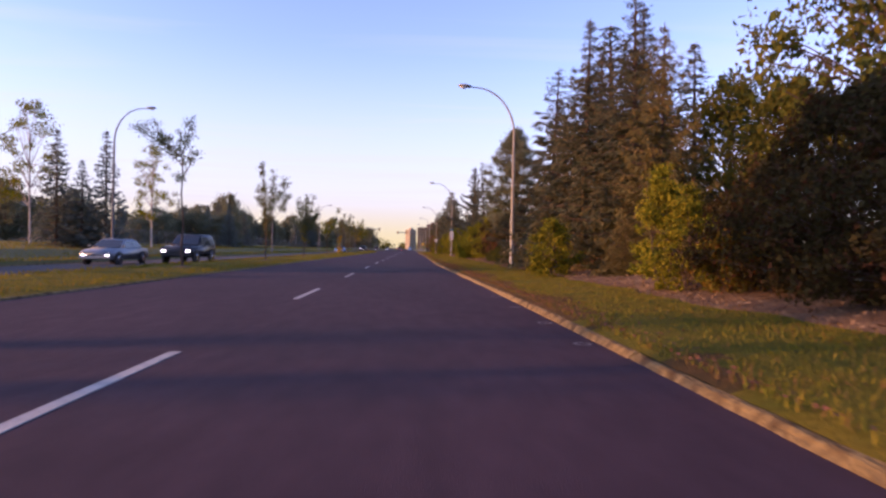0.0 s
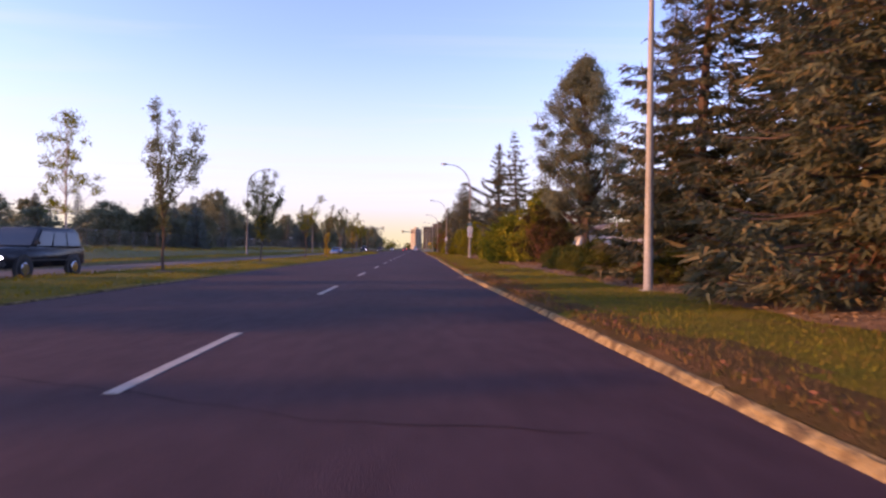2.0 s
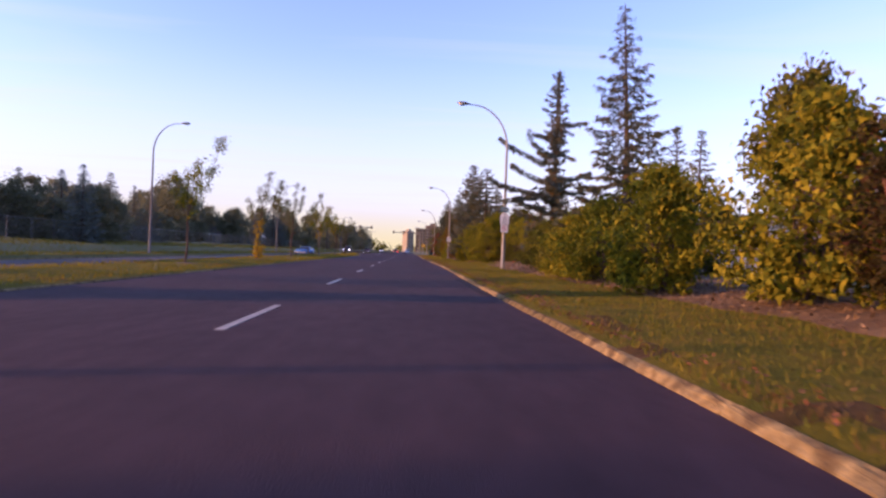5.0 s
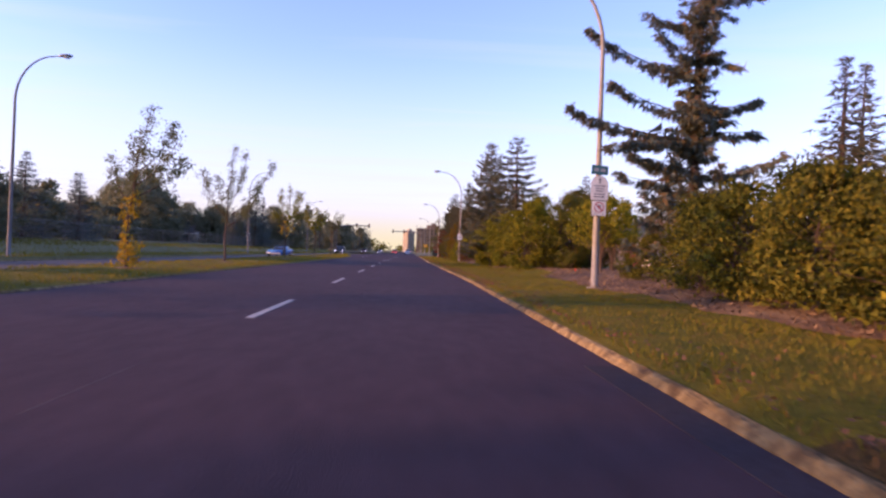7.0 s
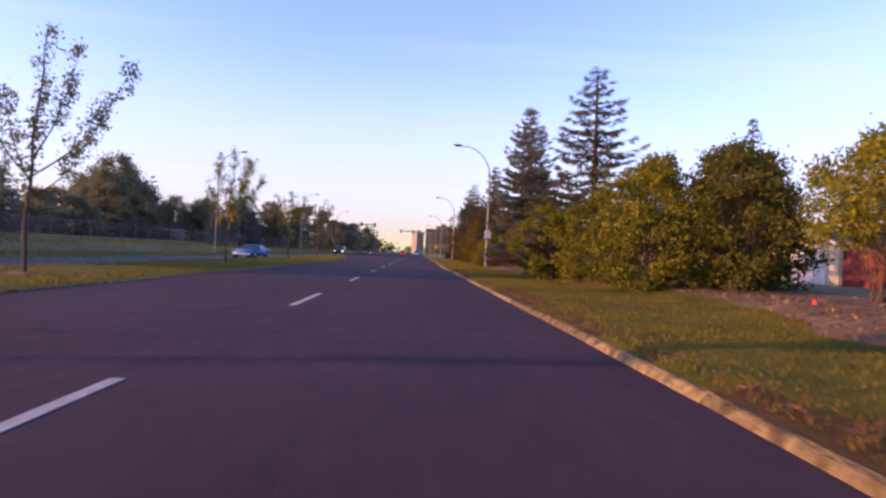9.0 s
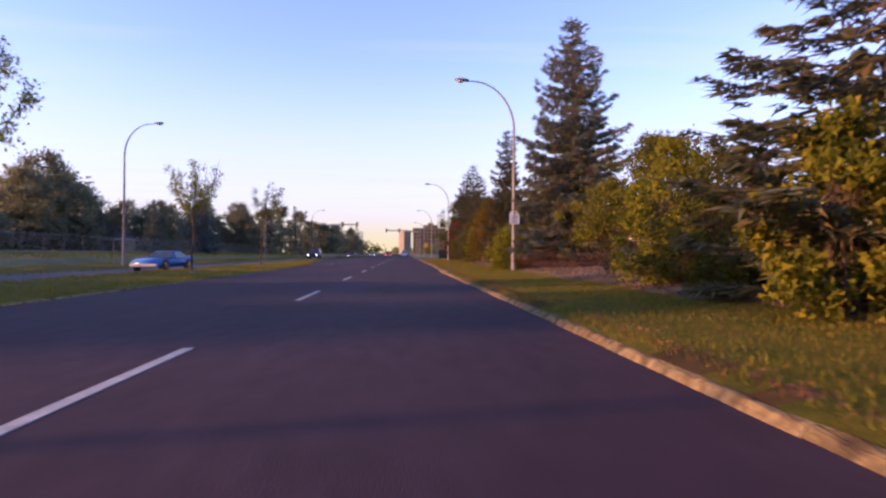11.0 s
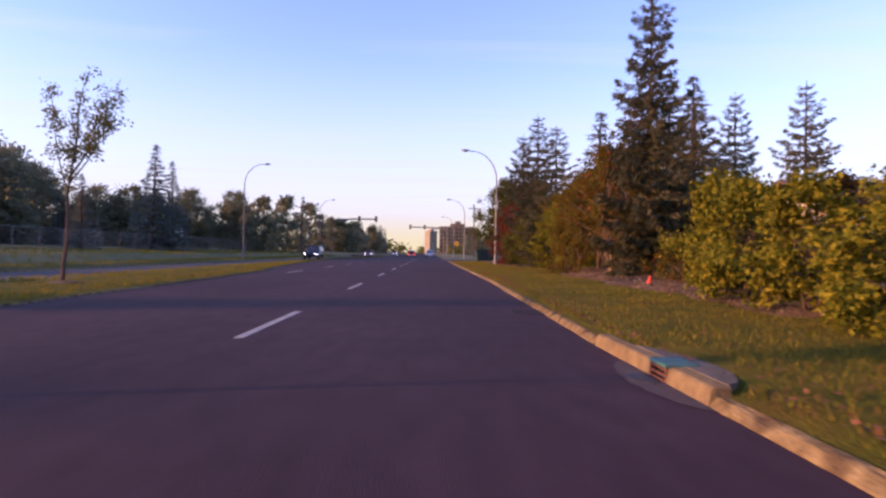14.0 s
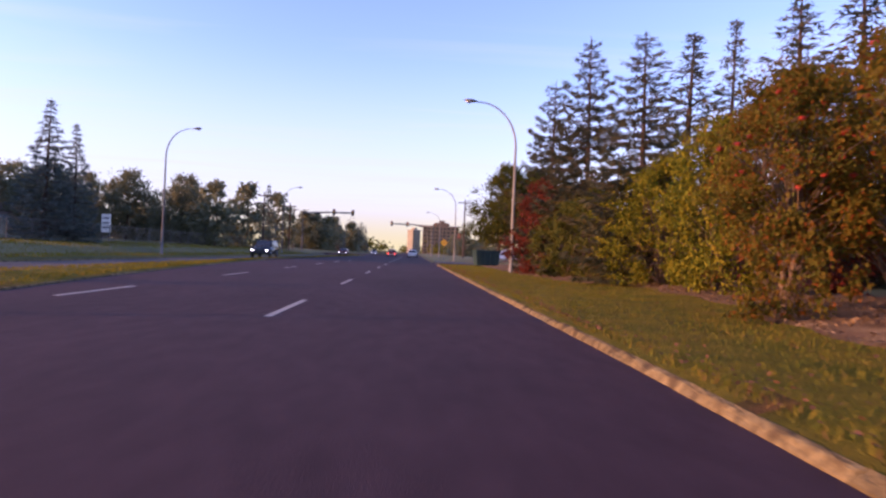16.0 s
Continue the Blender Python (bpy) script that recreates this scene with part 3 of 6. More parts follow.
def crack(points, w, seed):
    """A tar-filled crack that wanders between points."""
    r = random.Random(seed)
    path = []
    for (x0, y0), (x1, y1) in zip(points, points[1:]):
        n = max(2, int(math.hypot(x1 - x0, y1 - y0) / 0.22))
        path += [(x0 + (x1 - x0) * i / n + r.uniform(-0.03, 0.03), y0 + (y1 - y0) * i / n + r.uniform(-0.04, 0.04)) for i in range(n)]
    vs, fs = [], []
    for i, (x, y) in enumerate(path):
        k = w * r.uniform(0.5, 1.3)
        zz = -0.012 * abs(x) / 4 + 0.004
        vs += [(x - k * 0.4, y - k, zz), (x + k * 0.4, y + k, zz)]
        if i:
            fs.append((2 * i - 2, 2 * i - 1, 2 * i + 1, 2 * i))
    tagged(put("tar_crack", mesh_of("tar_crack", vs, fs, TAR)), "thin tar-filled crack across the asphalt", "road crack", "road cracks", "structure")


crack([(-1.2, 15.6), (0.16, 15.04), (1.1, 14.55), (1.5, 14.37), (2.2, 14.3), (3.3, 14.1)], 0.007, 9)
for i, y in ((1, 33.0), (2, 74.0)):
    crack([(-4.7, y + 0.5 * math.sin(i)), (-1.0, y), (3.5, y - 0.4 * math.cos(2 * i))], 0.008, i)
for a, b in ((55.2, 56.9), (113.0, 113.9)):
    structure(part("road_seam", box(-0.012, 0.002, a, b, -0.02, 0.0012), SEAM), "thin pale paving seam along the lane line", "road seam")
structure(part("road_patch", box(3.69, 4.0, 49.0, 57.2, -0.03, -0.006), PATCH), "dark asphalt repair patch beside the gutter", "road patch")
structure(part("road_patch", box(3.5, 4.0, 117.2, 118.0, -0.03, -0.006), PATCH), "dark asphalt repair patch beside the gutter", "road patch")


# ---- plants ----
def leaf_quads(c, a, b):
    """Diamond leaves: centres c, length vectors a, width vectors b."""
    return np.stack([c - a * 0.5, c + b * 0.5 - a * 0.05, c + a * 0.5, c - b * 0.5 - a * 0.05], axis=1)


def leaf_tris(c, a, b):
    """Slim three-cornered needle sprays and far leaves."""
    return np.stack([c - a * 0.5 - b * 0.5, c - a * 0.5 + b * 0.5, c + a * 0.5], axis=1)


def unit(v):
    return v / (np.linalg.norm(v, axis=-1, keepdims=True) + 1e-9)


def limb_quads(path, r0, r1, sides=4):
    """Loose-sided tapered limb as an array of quads; path has the shape (n, 3)."""
    d = unit(np.gradient(path, axis=0))
    ref = np.where(np.abs(d[:, 2:3]) < 0.9, np.array([[0, 0, 1.0]]), np.array([[1.0, 0, 0]]))
    a = unit(np.cross(d, ref))
    b = np.cross(d, a)
    r = np.linspace(r0, r1, len(path))[:, None]
    rings = [path + (a * math.cos(2 * math.pi * k / sides) + b * math.sin(2 * math.pi * k / sides)) * r for k in range(sides)]
    out = []
    for k in range(sides):
        p, q = rings[k], rings[(k + 1) % sides]
        out.append(np.stack([p[:-1], q[:-1], q[1:], p[1:]], axis=1))
    return np.concatenate(out)


def spruce(seed, H, R, needles, droop=0.35, spacing=0.40, per=9, tufts=9.0, shoots=8, bare=0.0, skirt=0.3, rise=0.25, tl=0.24, wide=0.24, fan=0.40, core=3, hang=0.0, loose=0.38, power=0.85, arms=(), sag=0.16, coat=0, label=""):
    """A spruce: trunk, tiers of limbs carrying flat sprays of needled shoots, with deep gaps between the tiers."""
    g = np.random.default_rng(seed)
    t = thing("spruce_tree", label, "tree", "spruces")
    lean = g.normal(0, 0.012, 2)
    tp = np.array([[lean[0] * z, lean[1] * z, z] for z in np.linspace(-0.2, H, 9)])
    limbs = [limb_quads(tp, 0.022 * H * 0.75, 0.012, 7)]
    C, A, B = [], [], []
    up = np.array([0, 0, 1.0])

    def add(c, d, ln, w):
        C.append(c)
        A.append(d * ln)
        B.append(w)

    if coat:
        q = int(H * coat * 12)
        hz = g.uniform(skirt, H * 0.97, q)
        ang = g.uniform(0, 6.283, q)
        out = np.stack([np.cos(ang), np.sin(ang), g.uniform(-0.9, 0.1, q)], axis=1)
        d = unit(out + g.normal(0, 0.3, (q, 3)))
        ln = tl * 1.4 * g.uniform(0.5, 1.3, (q, 1))
        c = np.stack([lean[0] * hz, lean[1] * hz, hz], axis=1) + out * np.array([1, 1, 0.3]) * g.uniform(0.05, 0.42, (q, 1)) * (1.15 - hz / H)[:, None]
        add(c, d, ln, unit(np.cross(d, g.normal(size=(q, 3)))) * ln * wide)
    def dress(pts, L, f, dirh, side_reach, along=0.70):
        """Hang a limb with sprays of needled shoots and thicken its inner half."""
        limbs.append(limb_quads(pts, 0.012 + 0.010 * L, 0.005, 3))
        m = max(3, int(L * tufts))
        u = np.clip(g.uniform(0.10, 1.02, m) ** along, 0, 1)
        idx = np.clip(u * 5, 0, 4.999)
        i0 = idx.astype(int)
        base = pts[i0] + (pts[i0 + 1] - pts[i0]) * (idx - i0)[:, None]
        side = np.array([-dirh[1], dirh[0], 0])
        off = g.uniform(-1, 1, (m, 1)) * (side_reach * L * (1.02 - u) ** 0.8 + 0.03)[:, None]
        base = base + side[None] * off
        base[:, 2] -= sag * np.abs(off[:, 0]) + g.uniform(0, 0.05 + 0.5 * max(0, sag - 0.16) * min(L, 2.0), m)
        base[:, 2] = np.maximum(base[:, 2], 0.08)
        way = unit(dirh[None] * g.uniform(0.5, 1.0, (m, 1)) + side[None] * np.sign(off) * g.uniform(0.1, 0.7, (m, 1)) - up[None] * (g.uniform(-0.15, 0.35, (m, 1)) + hang))
        q = m * shoots
        c = np.repeat(base, shoots, axis=0) + g.normal(0, 0.05, (q, 3)) * np.array([1, 1, 0.6])
        d = unit(np.repeat(way, shoots, axis=0) + g.normal(0, loose, (q, 3)))
        ln = tl * g.uniform(0.6, 1.3, (q, 1)) * (0.42 + 0.58 * (1 - f) ** 0.7)
        w = unit(np.cross(d, g.normal(size=(q, 3))))
        add(c + d * ln * 0.42, d, ln, w * ln * wide)
        if core:
            uc = g.uniform(0.05, 0.55, core)
            bc = pts[0] + (pts[3] - pts[0]) * uc[:, None] + g.normal(0, 0.06 * L, (core, 3)) * np.array([1, 1, 0.7])
            dc = unit(np.tile(dirh, (core, 1)) + g.normal(0, 0.5, (core, 3)))
            wc = unit(np.cross(dc, g.normal(size=(core, 3))))
            add(bc, dc, np.full((core, 1), 0.05 + 0.13 * L), wc * (0.02 + 0.065 * L))

    s = np.linspace(0, 1, 6)
    for ax, ay, z1, z0 in arms:        # long single limbs: tip and root
        L = math.hypot(ax, ay)
        pts = np.stack([ax * s, ay * s, z0 + (z1 - z0) * (0.62 * s + 0.38 * s ** 3)], axis=1) + g.normal(0, 0.03, (6, 3))
        for _ in range(2):
            dress(pts, L, z0 / H, np.array([ax / L, ay / L, 0]), fan, 0.95)
    low, high = (min(a[3] for a in arms) - 0.2, max(a[3] for a in arms)) if arms else (0, 0)
    z = skirt
    while z < H * 0.985:
        f = z / H
        n = max(4, int(round(per * (1 - 0.5 * f) * g.uniform(0.8, 1.2))))
        az0 = g.uniform(0, 6.28)
        tier = g.uniform(0.82, 1.12)
        for k in range(n):
            L = (R * (1 - f) ** power + 0.05) * g.uniform(0.72, 1.15) * tier * (0.85 + 0.15 * min(1, f * 6))
            droop_k = droop
            if low < z < high:
                L = min(L, g.uniform(0.3, 0.75))
            elif bare and g.random() < bare:
                L *= 0.4
            elif bare > 0.15:
                L *= g.uniform(0.6, 1.12)
                droop_k = droop + g.normal(0, 0.12)
            az = az0 + 6.283 * k / n + g.normal(0, 0.22)
            dirh = np.array([math.cos(az), math.sin(az), 0])
            dz = L * (rise * s * (f - 0.25) - droop_k * s * (1 - 0.7 * f) + 0.30 * s ** 3)
            z0 = z + g.normal(0, 0.06)
            dress(np.array([lean[0] * z, lean[1] * z, z0])[None] + dirh[None] * (L * s)[:, None] + up[None] * dz[:, None], L, f, dirh, fan)
        z += spacing * (g.uniform(0.55, 1.45) if bare > 0.15 else g.uniform(0.8, 1.2)) * (1 - 0.3 * f)
    put("trunk", quads("trunk", np.concatenate(limbs), BARK), t)
    put("crown", quads("crown", leaf_tris(np.concatenate(C), np.concatenate(A), np.concatenate(B)), needles), t)
    return t


def young_tree(seed, y, girth, limbs, label, leaf, dense=9, leaf_size=0.10, sleeve=(), x=-6.75):
    """A young median tree from its limbs: each a start height, then the tip's sideways reach, depth and height, and how leafy it is."""
    g = np.random.default_rng(seed)
    t = thing("young_elm", label, "tree", "median trees")
    t.matrix_basis = pose(x, y, 0.10)
    C, A, B, wood, gold = [], [], [], [], []
    bend = limbs[0][1]

    def leaves(c, m, r, size):
        pos = c + g.normal(0, r, (m, 3))
        d = unit(g.normal(size=(m, 3)) + np.array([0, 0, -0.4]))
        w = unit(np.cross(d, g.normal(size=(m, 3))))
        ln = size * g.uniform(0.6, 1.3, (m, 1))
        C.append(pos)
        A.append(d * ln)
        B.append(w * ln * 0.6)

    def axis(h):
        k = h / limbs[0][3]
        return np.array([bend * k * k + 0.04 * math.sin(3 * h + seed), limbs[0][2] * k, h])

    trunk = np.array([axis(h) for h in np.linspace(-0.15, limbs[0][3], 10)])
    wood.append(limb_quads(trunk, girth, 0.008, 7))
    for i, (z0, dx, dy, z1, leafy_from) in enumerate(limbs):
        s = np.linspace(0, 1, 8)[:, None]
        a = axis(z0)
        b = np.array([dx, dy, z1])
        path = a + (b - a) * s + np.array([0.10 * (b[0] - a[0]), 0, -0.10 * abs(z1 - z0)]) * np.sin(s * 3.14) if i else a + (trunk[-1] - a) * s
        if i:
            wood.append(limb_quads(path, girth * 0.42, 0.006, 4))
        long = float(np.linalg.norm(b - a))
        for _ in range(int(long * dense)):
            k = g.uniform(leafy_from, 1.0)
            j = min(6, int(k * 7))
            c = path[j] + (path[j + 1] - path[j]) * (k * 7 - j)
            twig = g.normal(0, 0.10, 3) * np.array([1, 1, 0.8])
            wood.append(limb_quads(np.array([c, c + twig * 0.5, c + twig]), 0.007, 0.003, 3))
            leaves(c + twig, g.integers(16, 30), 0.085, leaf_size * 0.86)
    for z0, z1, r, n in sleeve:
        for _ in range(n):
            h = g.uniform(z0, z1)
            c = axis(h) + g.normal(0, r, 3) * np.array([1, 1, 0.4])
            leaves(c, 10, 0.05, leaf_size * 0.9)
            gold += [(C.pop(), A.pop(), B.pop())]
    put("trunk", quads("trunk", np.concatenate(wood), BARK), t)
    put("crown", quads("crown", leaf_quads(np.concatenate(C), np.concatenate(A), np.concatenate(B)), leaf), t)
    n = 22
    ring = [(0.0, 0.0, 0.06)] + [((0.42 + 0.07 * math.sin(3 * k + seed)) * math.cos(6.2832 * k / n), 0.5 * math.sin(6.2832 * k / n), 0.0) for k in range(n)]
    put("mulch_ring", mesh_of("mulch_ring", ring, [(0, 1 + k, 1 + (k + 1) % n) for k in range(n)], MULCH, True), t, "low heap of dark bark mulch")
    if gold:
        put("trunk_leaves", quads("trunk_leaves", leaf_quads(*[np.concatenate(v) for v in zip(*gold)]), LEAF_GOLD), t, "gold leaves sleeving the trunk")
    return t


def leafy(name, seed, H, R, z0, clumps, leaves, size, stems, leaf, bark, label, category="shrub", group="shrubs", r0=0.03, top=0.75, clump_r=0.3, berries=False, spread=0.5, lean=0.0, steep=0.0):
    """A broadleaf shrub or tree: stems that fork to clumps of loose leaves under an uneven outline."""
    g = np.random.default_rng(seed)
    t = thing(name, label, category, group)
    feet = [np.array([g.normal(0, 0.10 * R * spread), g.normal(0, 0.10 * R * spread), -0.1]) for _ in range(stems)]
    C, A, B, limbs, red = [], [], [], [], []
    ph = g.uniform(0, 6.28, 4)
    trunk_tops = []
    for k in range(stems):
        az = 6.283 * k / stems + g.uniform(-0.5, 0.5)
        out = spread * R * (0.0 if stems == 1 else g.uniform(0.25, 0.7))
        tip = np.array([math.cos(az) * out + lean * H, math.sin(az) * out, (z0 + (H - z0) * (0.72 if stems == 1 else g.uniform(0.35, 0.65)))])
        s = np.linspace(0, 1, 7)[:, None]
        bend = g.normal(0, 0.04 * H, (1, 3)) * np.array([1, 1, 0])
        p = feet[k] + (tip - feet[k]) * s + bend * np.sin(s * 3.14) * (0.5 if stems == 1 else 1)
        limbs.append(limb_quads(p, r0, r0 * 0.35, 6))
        trunk_tops.append(p)
    for _ in range(clumps):
        u = g.uniform(0, 1)
        zz = z0 + (H - z0) * u
        prof = math.sin(math.pi * min(1.0, (u * 0.86 + 0.12)) ** top) ** 0.7
        az = g.uniform(0, 6.283)
        wob = 1 + 0.22 * math.sin(3 * az + ph[0] + 4 * u) + 0.16 * math.sin(5 * az + ph[1] - 7 * u)
        rr = R * prof * wob * math.sqrt(g.uniform(0.12, 1.0))
        c = np.array([math.cos(az) * rr + lean * zz, math.sin(az) * rr, zz])
        cr = clump_r * g.uniform(0.7, 1.35)
        m = int(leaves * g.uniform(0.6, 1.3))
        off = g.normal(0, 0.43, (m, 3)) * np.array([1, 1, 0.8]) * cr
        pos = c + off
        pos[:, 2] = np.maximum(pos[:, 2], 0.06)
        d = unit(g.normal(size=(m, 3)) + np.array([0, 0, -0.5]))
        w = unit(np.cross(d, g.normal(size=(m, 3))))
        ln = size * g.uniform(0.6, 1.3, (m, 1))
        C.append(pos)
        A.append(d * ln)
        B.append(w * ln * 0.7)
        st = trunk_tops[g.integers(stems)]
        j = min(len(st) - 1, max(1, int((0.25 + 0.6 * u) * len(st))))
        a = st[j]
        if c[2] < a[2]:
            a = st[max(1, j - 2)]
        if steep:
            k = np.clip((c[2] - steep * math.hypot(c[0], c[1]) - st[0][2]) / (st[-1][2] - st[0][2]), 0.2, 0.98) * (len(st) - 1)
            a = st[int(k)] + (st[min(int(k) + 1, len(st) - 1)] - st[int(k)]) * (k - int(k))
        s = np.linspace(0, 1, 4)[:, None]
        mid = np.array([0, 0, 0.12 * H * g.uniform(-0.4, 0.6)])
        limbs.append(limb_quads(a + (c - a) * s + mid * s * (1 - s), min(r0 * 0.32, 0.022), r0 * 0.07 + 0.002, 3))
        if berries and g.random() < 0.6 and u > 0.35:
            bc = c + g.normal(0, 0.25, 3) * cr + np.array([0, 0, -0.1])
            red.append(bc)
    put("trunk", quads("trunk", np.concatenate(limbs), bark), t)
    put("crown", quads("crown", leaf_tris(np.concatenate(C), np.concatenate(A), np.concatenate(B)), leaf), t)
    if red:
        bm = bmesh.new()
        bmesh.ops.create_icosphere(bm, subdivisions=2, radius=0.075)
        for v in bm.verts:
            v.co *= g.uniform(0.72, 1.25)
            v.co.z *= 0.62
        me = bpy.data.meshes.new("berry_cluster")
        bm.to_mesh(me)
        bm.free()
        me.materials.append(BERRY)
        for bc in red:
            put("berry_cluster", me, t, m=Matrix.Translation(Vector(bc)) @ Matrix.Rotation(g.uniform(0, 6.28), 4, "Z"))
    return t


def place(proto, spots, H, R, labels=()):
    """Copies of a plant at (x, y, height, radius, turn); the plant itself takes the first spot."""
    ms = []
    for x, y, h, r, turn in spots:
        z = ground_z(x) if not -17.0 < x < 4.1 else 0.10
        ms.append(pose(x, y, z, 0, 0, turn) @ Matrix.Diagonal((r / R, r / R, h / H, 1)))
    obs = [copy_thing(proto, m) for m in ms[1:]]
    proto.matrix_basis = ms[0]
    for ob, lab in zip([proto, *obs], labels):
        if lab:
            tagged(ob, lab)
    return obs


DENSE = "dense dark green spruce with drooping needled limbs on mulch"
BLUE = "full grey-green spruce with warm-lit needle tips"
RAGGED = "ragged half-bare spruce with long needled limbs"
FAR_SPRUCE = "dark spruce standing in the garden belt"

s7 = spruce(17, 10, 2.7, NEEDLE, droop=0.40, per=10, tufts=14, shoots=10, tl=0.19, wide=0.26, core=7, hang=0.40, sag=0.42, loose=0.45, power=1.12, label="tall spruce hung with thick drooping olive-grey sprays")
place(s7, [(9.5, 19.8, 10.7, 3.6, 0), (12.2, 20.2, 11.6, 3.8, 70), (10.7, 16.9, 11.0, 3.6, 160), (11.6, 24.4, 10.8, 3.6, 250)], 10, 2.7)
s8 = spruce(18, 8, 2.4, NEEDLE_OLIVE, droop=0.45, per=10, tufts=14, shoots=10, tl=0.19, wide=0.26, core=7, hang=0.5, sag=0.5, loose=0.45, power=0.8, skirt=0.4, label="golden-olive spruce with limbs hanging to the mulch")
# the second copy is added to stand in for a low hanging limb
place(s8, [(10.3, 13.6, 8.2, 2.3, 0), (8.9, 12.9, 1.9, 0.95, 120)], 8, 2.4, ("", "small added spruce standing in for low limbs with golden sprays"))
s1 = spruce(11, 10, 2.7, NEEDLE, spacing=0.50, per=10, tufts=14, shoots=9, core=5, sag=0.24, hang=0.12, loose=0.32, fan=0.36, power=0.72, label=DENSE)
place(s1, [(9.3, 92.5, 8.75, 3.3, 130), (11.4, 32.6, 10.5, 2.30, 300), (9.35, 142.5, 8.2, 2.6, 20)], 10, 2.7)
s2 = spruce(12, 10, 2.7, NEEDLE, droop=0.28, spacing=0.52, per=10, tufts=14, shoots=9, core=5, sag=0.24, hang=0.12, loose=0.32, fan=0.36, power=0.72, label=BLUE, rise=0.35)
place(s2, [(9.5, 149.3, 10.4, 2.9, 100), (9.3, 156.0, 10.35, 2.9, 250), (12.0, 130.2, 6.9, 2.1, 310), (21.8, 146.4, 11.4, 2.8, 45), (32.7, 156.6, 15.2, 4.2, 145)], 10, 2.7)
s9 = spruce(19, 10, 2.0, NEEDLE, droop=0.42, spacing=0.46, per=11, tufts=17, shoots=10, core=9, sag=0.30, hang=0.28, loose=0.34, fan=0.36, power=0.45, bare=0.10, label="tall columnar spruce with ragged sagging limbs beside a rowan")
place(s9, [(9.35, 127.7, 9.6, 1.6, 200)], 10, 2.0)
s6 = spruce(16, 11.6, 3.2, NEEDLE_BLUE, droop=0.36, per=12, spacing=0.43, tufts=20, shoots=12, label="big full blue-grey spruce beside a lamp post", rise=0.3, skirt=1.15, core=11, power=0.62, sag=0.24, hang=0.12, loose=0.30, fan=0.34, tl=0.21)
place(s6, [(10.1, 112.4, 11.9, 3.4, 15)], 11.6, 3.2)
s3 = spruce(13, 10, 2.6, NEEDLE, droop=0.5, per=10, spacing=0.45, tufts=12, label="tall dark spruce with long sagging limbs", bare=0.08, rise=0.1, hang=0.45)
place(s3, [(9.7, 27.2, 10.6, 3.66, 0), (9.85, 56.6, 9.75, 2.7, 220)], 10, 2.6)
RAGGED_ARMS = [(-3.5, 0.0, 4.75, 3.9), (-2.2, 0.5, 5.6, 4.6), (-2.8, -1.4, 3.45, 4.0), (-2.9, 0.3, 7.0, 5.6), (-1.4, 0.2, 7.5, 7.0), (-1.6, -0.8, 7.0, 6.0), (-1.9, -0.2, 3.5, 3.2), (1.6, -0.5, 7.9, 7.75), (0.8, -0.4, 7.2, 7.6), (1.0, -0.5, 5.8, 6.3), (2.2, 0.6, 5.4, 4.8), (1.6, -0.5, 4.15, 4.2), (1.1, 0.1, 4.6, 4.65), (0.3, 1.6, 5.5, 5.0), (-0.5, 1.7, 6.6, 6.1), (-0.7, -1.5, 4.7, 4.4), (0.6, 1.8, 4.2, 3.9)]
s4 = spruce(14, 10.8, 2.2, NEEDLE_BLUE, droop=0.10, per=8, spacing=0.42, tufts=17, shoots=12, bare=0.30, label=RAGGED, rise=0.20, tl=0.22, wide=0.25, skirt=1.0, fan=0.10, sag=0.30, hang=0.55, core=5, loose=0.42, power=0.62, coat=9, arms=RAGGED_ARMS)
place(s4, [(9.74, 68.0, 10.8, 2.2, 0)], 10.8, 2.2)
s5 = spruce(15, 10, 2.2, NEEDLE, per=9, spacing=0.46, tufts=6, shoots=5, tl=0.36, wide=0.30, core=4, power=0.95, sag=0.25, hang=0.1, label=FAR_SPRUCE)
place(s5, [(17.8, 27, 12.2, 3.54, 0), (20.5, 77, 9.6, 2.93, 40), (23.5, 80, 10.4, 2.93, 90), (34, 125, 15.0, 4.64, 10), (26, 98, 7.8, 3.17, 70), (31, 132, 8.6, 2.93, 150), (30, 139, 8.4, 2.9, 33)], 10, 2.2)
place(copy_thing(s5, Matrix.Identity(4)), [(16.5, 151, 12.0, 2.9, 77), (18.0, 148.2, 10.5, 2.5, 200), (18.5, 145, 9.7, 2.5, 5), (13.2, 148.4, 8.4, 2.3, 99), (27, 131, 8.0, 2.68, 18), (13, 26, 10.5, 3.42, 280)], 10, 2.2)

YG = "yellow-green leafy shrub turning gold at the bed's edge"
b_yel = leafy("shrub", 21, 2.0, 1.0, 0.15, 70, 101, 0.088, 7, LEAF_YELLOW, BARK, YG, r0=0.02, clump_r=0.26)
place(b_yel, [(7.0, 14.9, 1.85, 0.9, 0), (7.3, 113.8, 1.75, 1.0, 60), (7.6, 116.0, 1.9, 1.1, 150), (7.9, 118.4, 2.1, 1.1, 220), (7.6, 48.6, 2.7, 1.25, 300), (7.9, 57.0, 2.0, 1.25, 33), (7.5, 91.2, 2.5, 1.2, 80), (8.8, 121.4, 2.5, 1.05, 140), (7.9, 53.4, 2.4, 1.2, 230), (8.3, 50.6, 2.9, 1.4, 77), (8.0, 55.2, 2.3, 1.3, 310), (8.7, 45.0, 3.3, 1.5, 310)], 2.0, 1.0)
b_tall = leafy("shrub", 22, 3.0, 0.7, 0.1, 70, 89, 0.088, 6, LEAF_YELLOW, BARK, "tall narrow shrub with bright yellow-green leaves", r0=0.018, clump_r=0.22, spread=0.8)
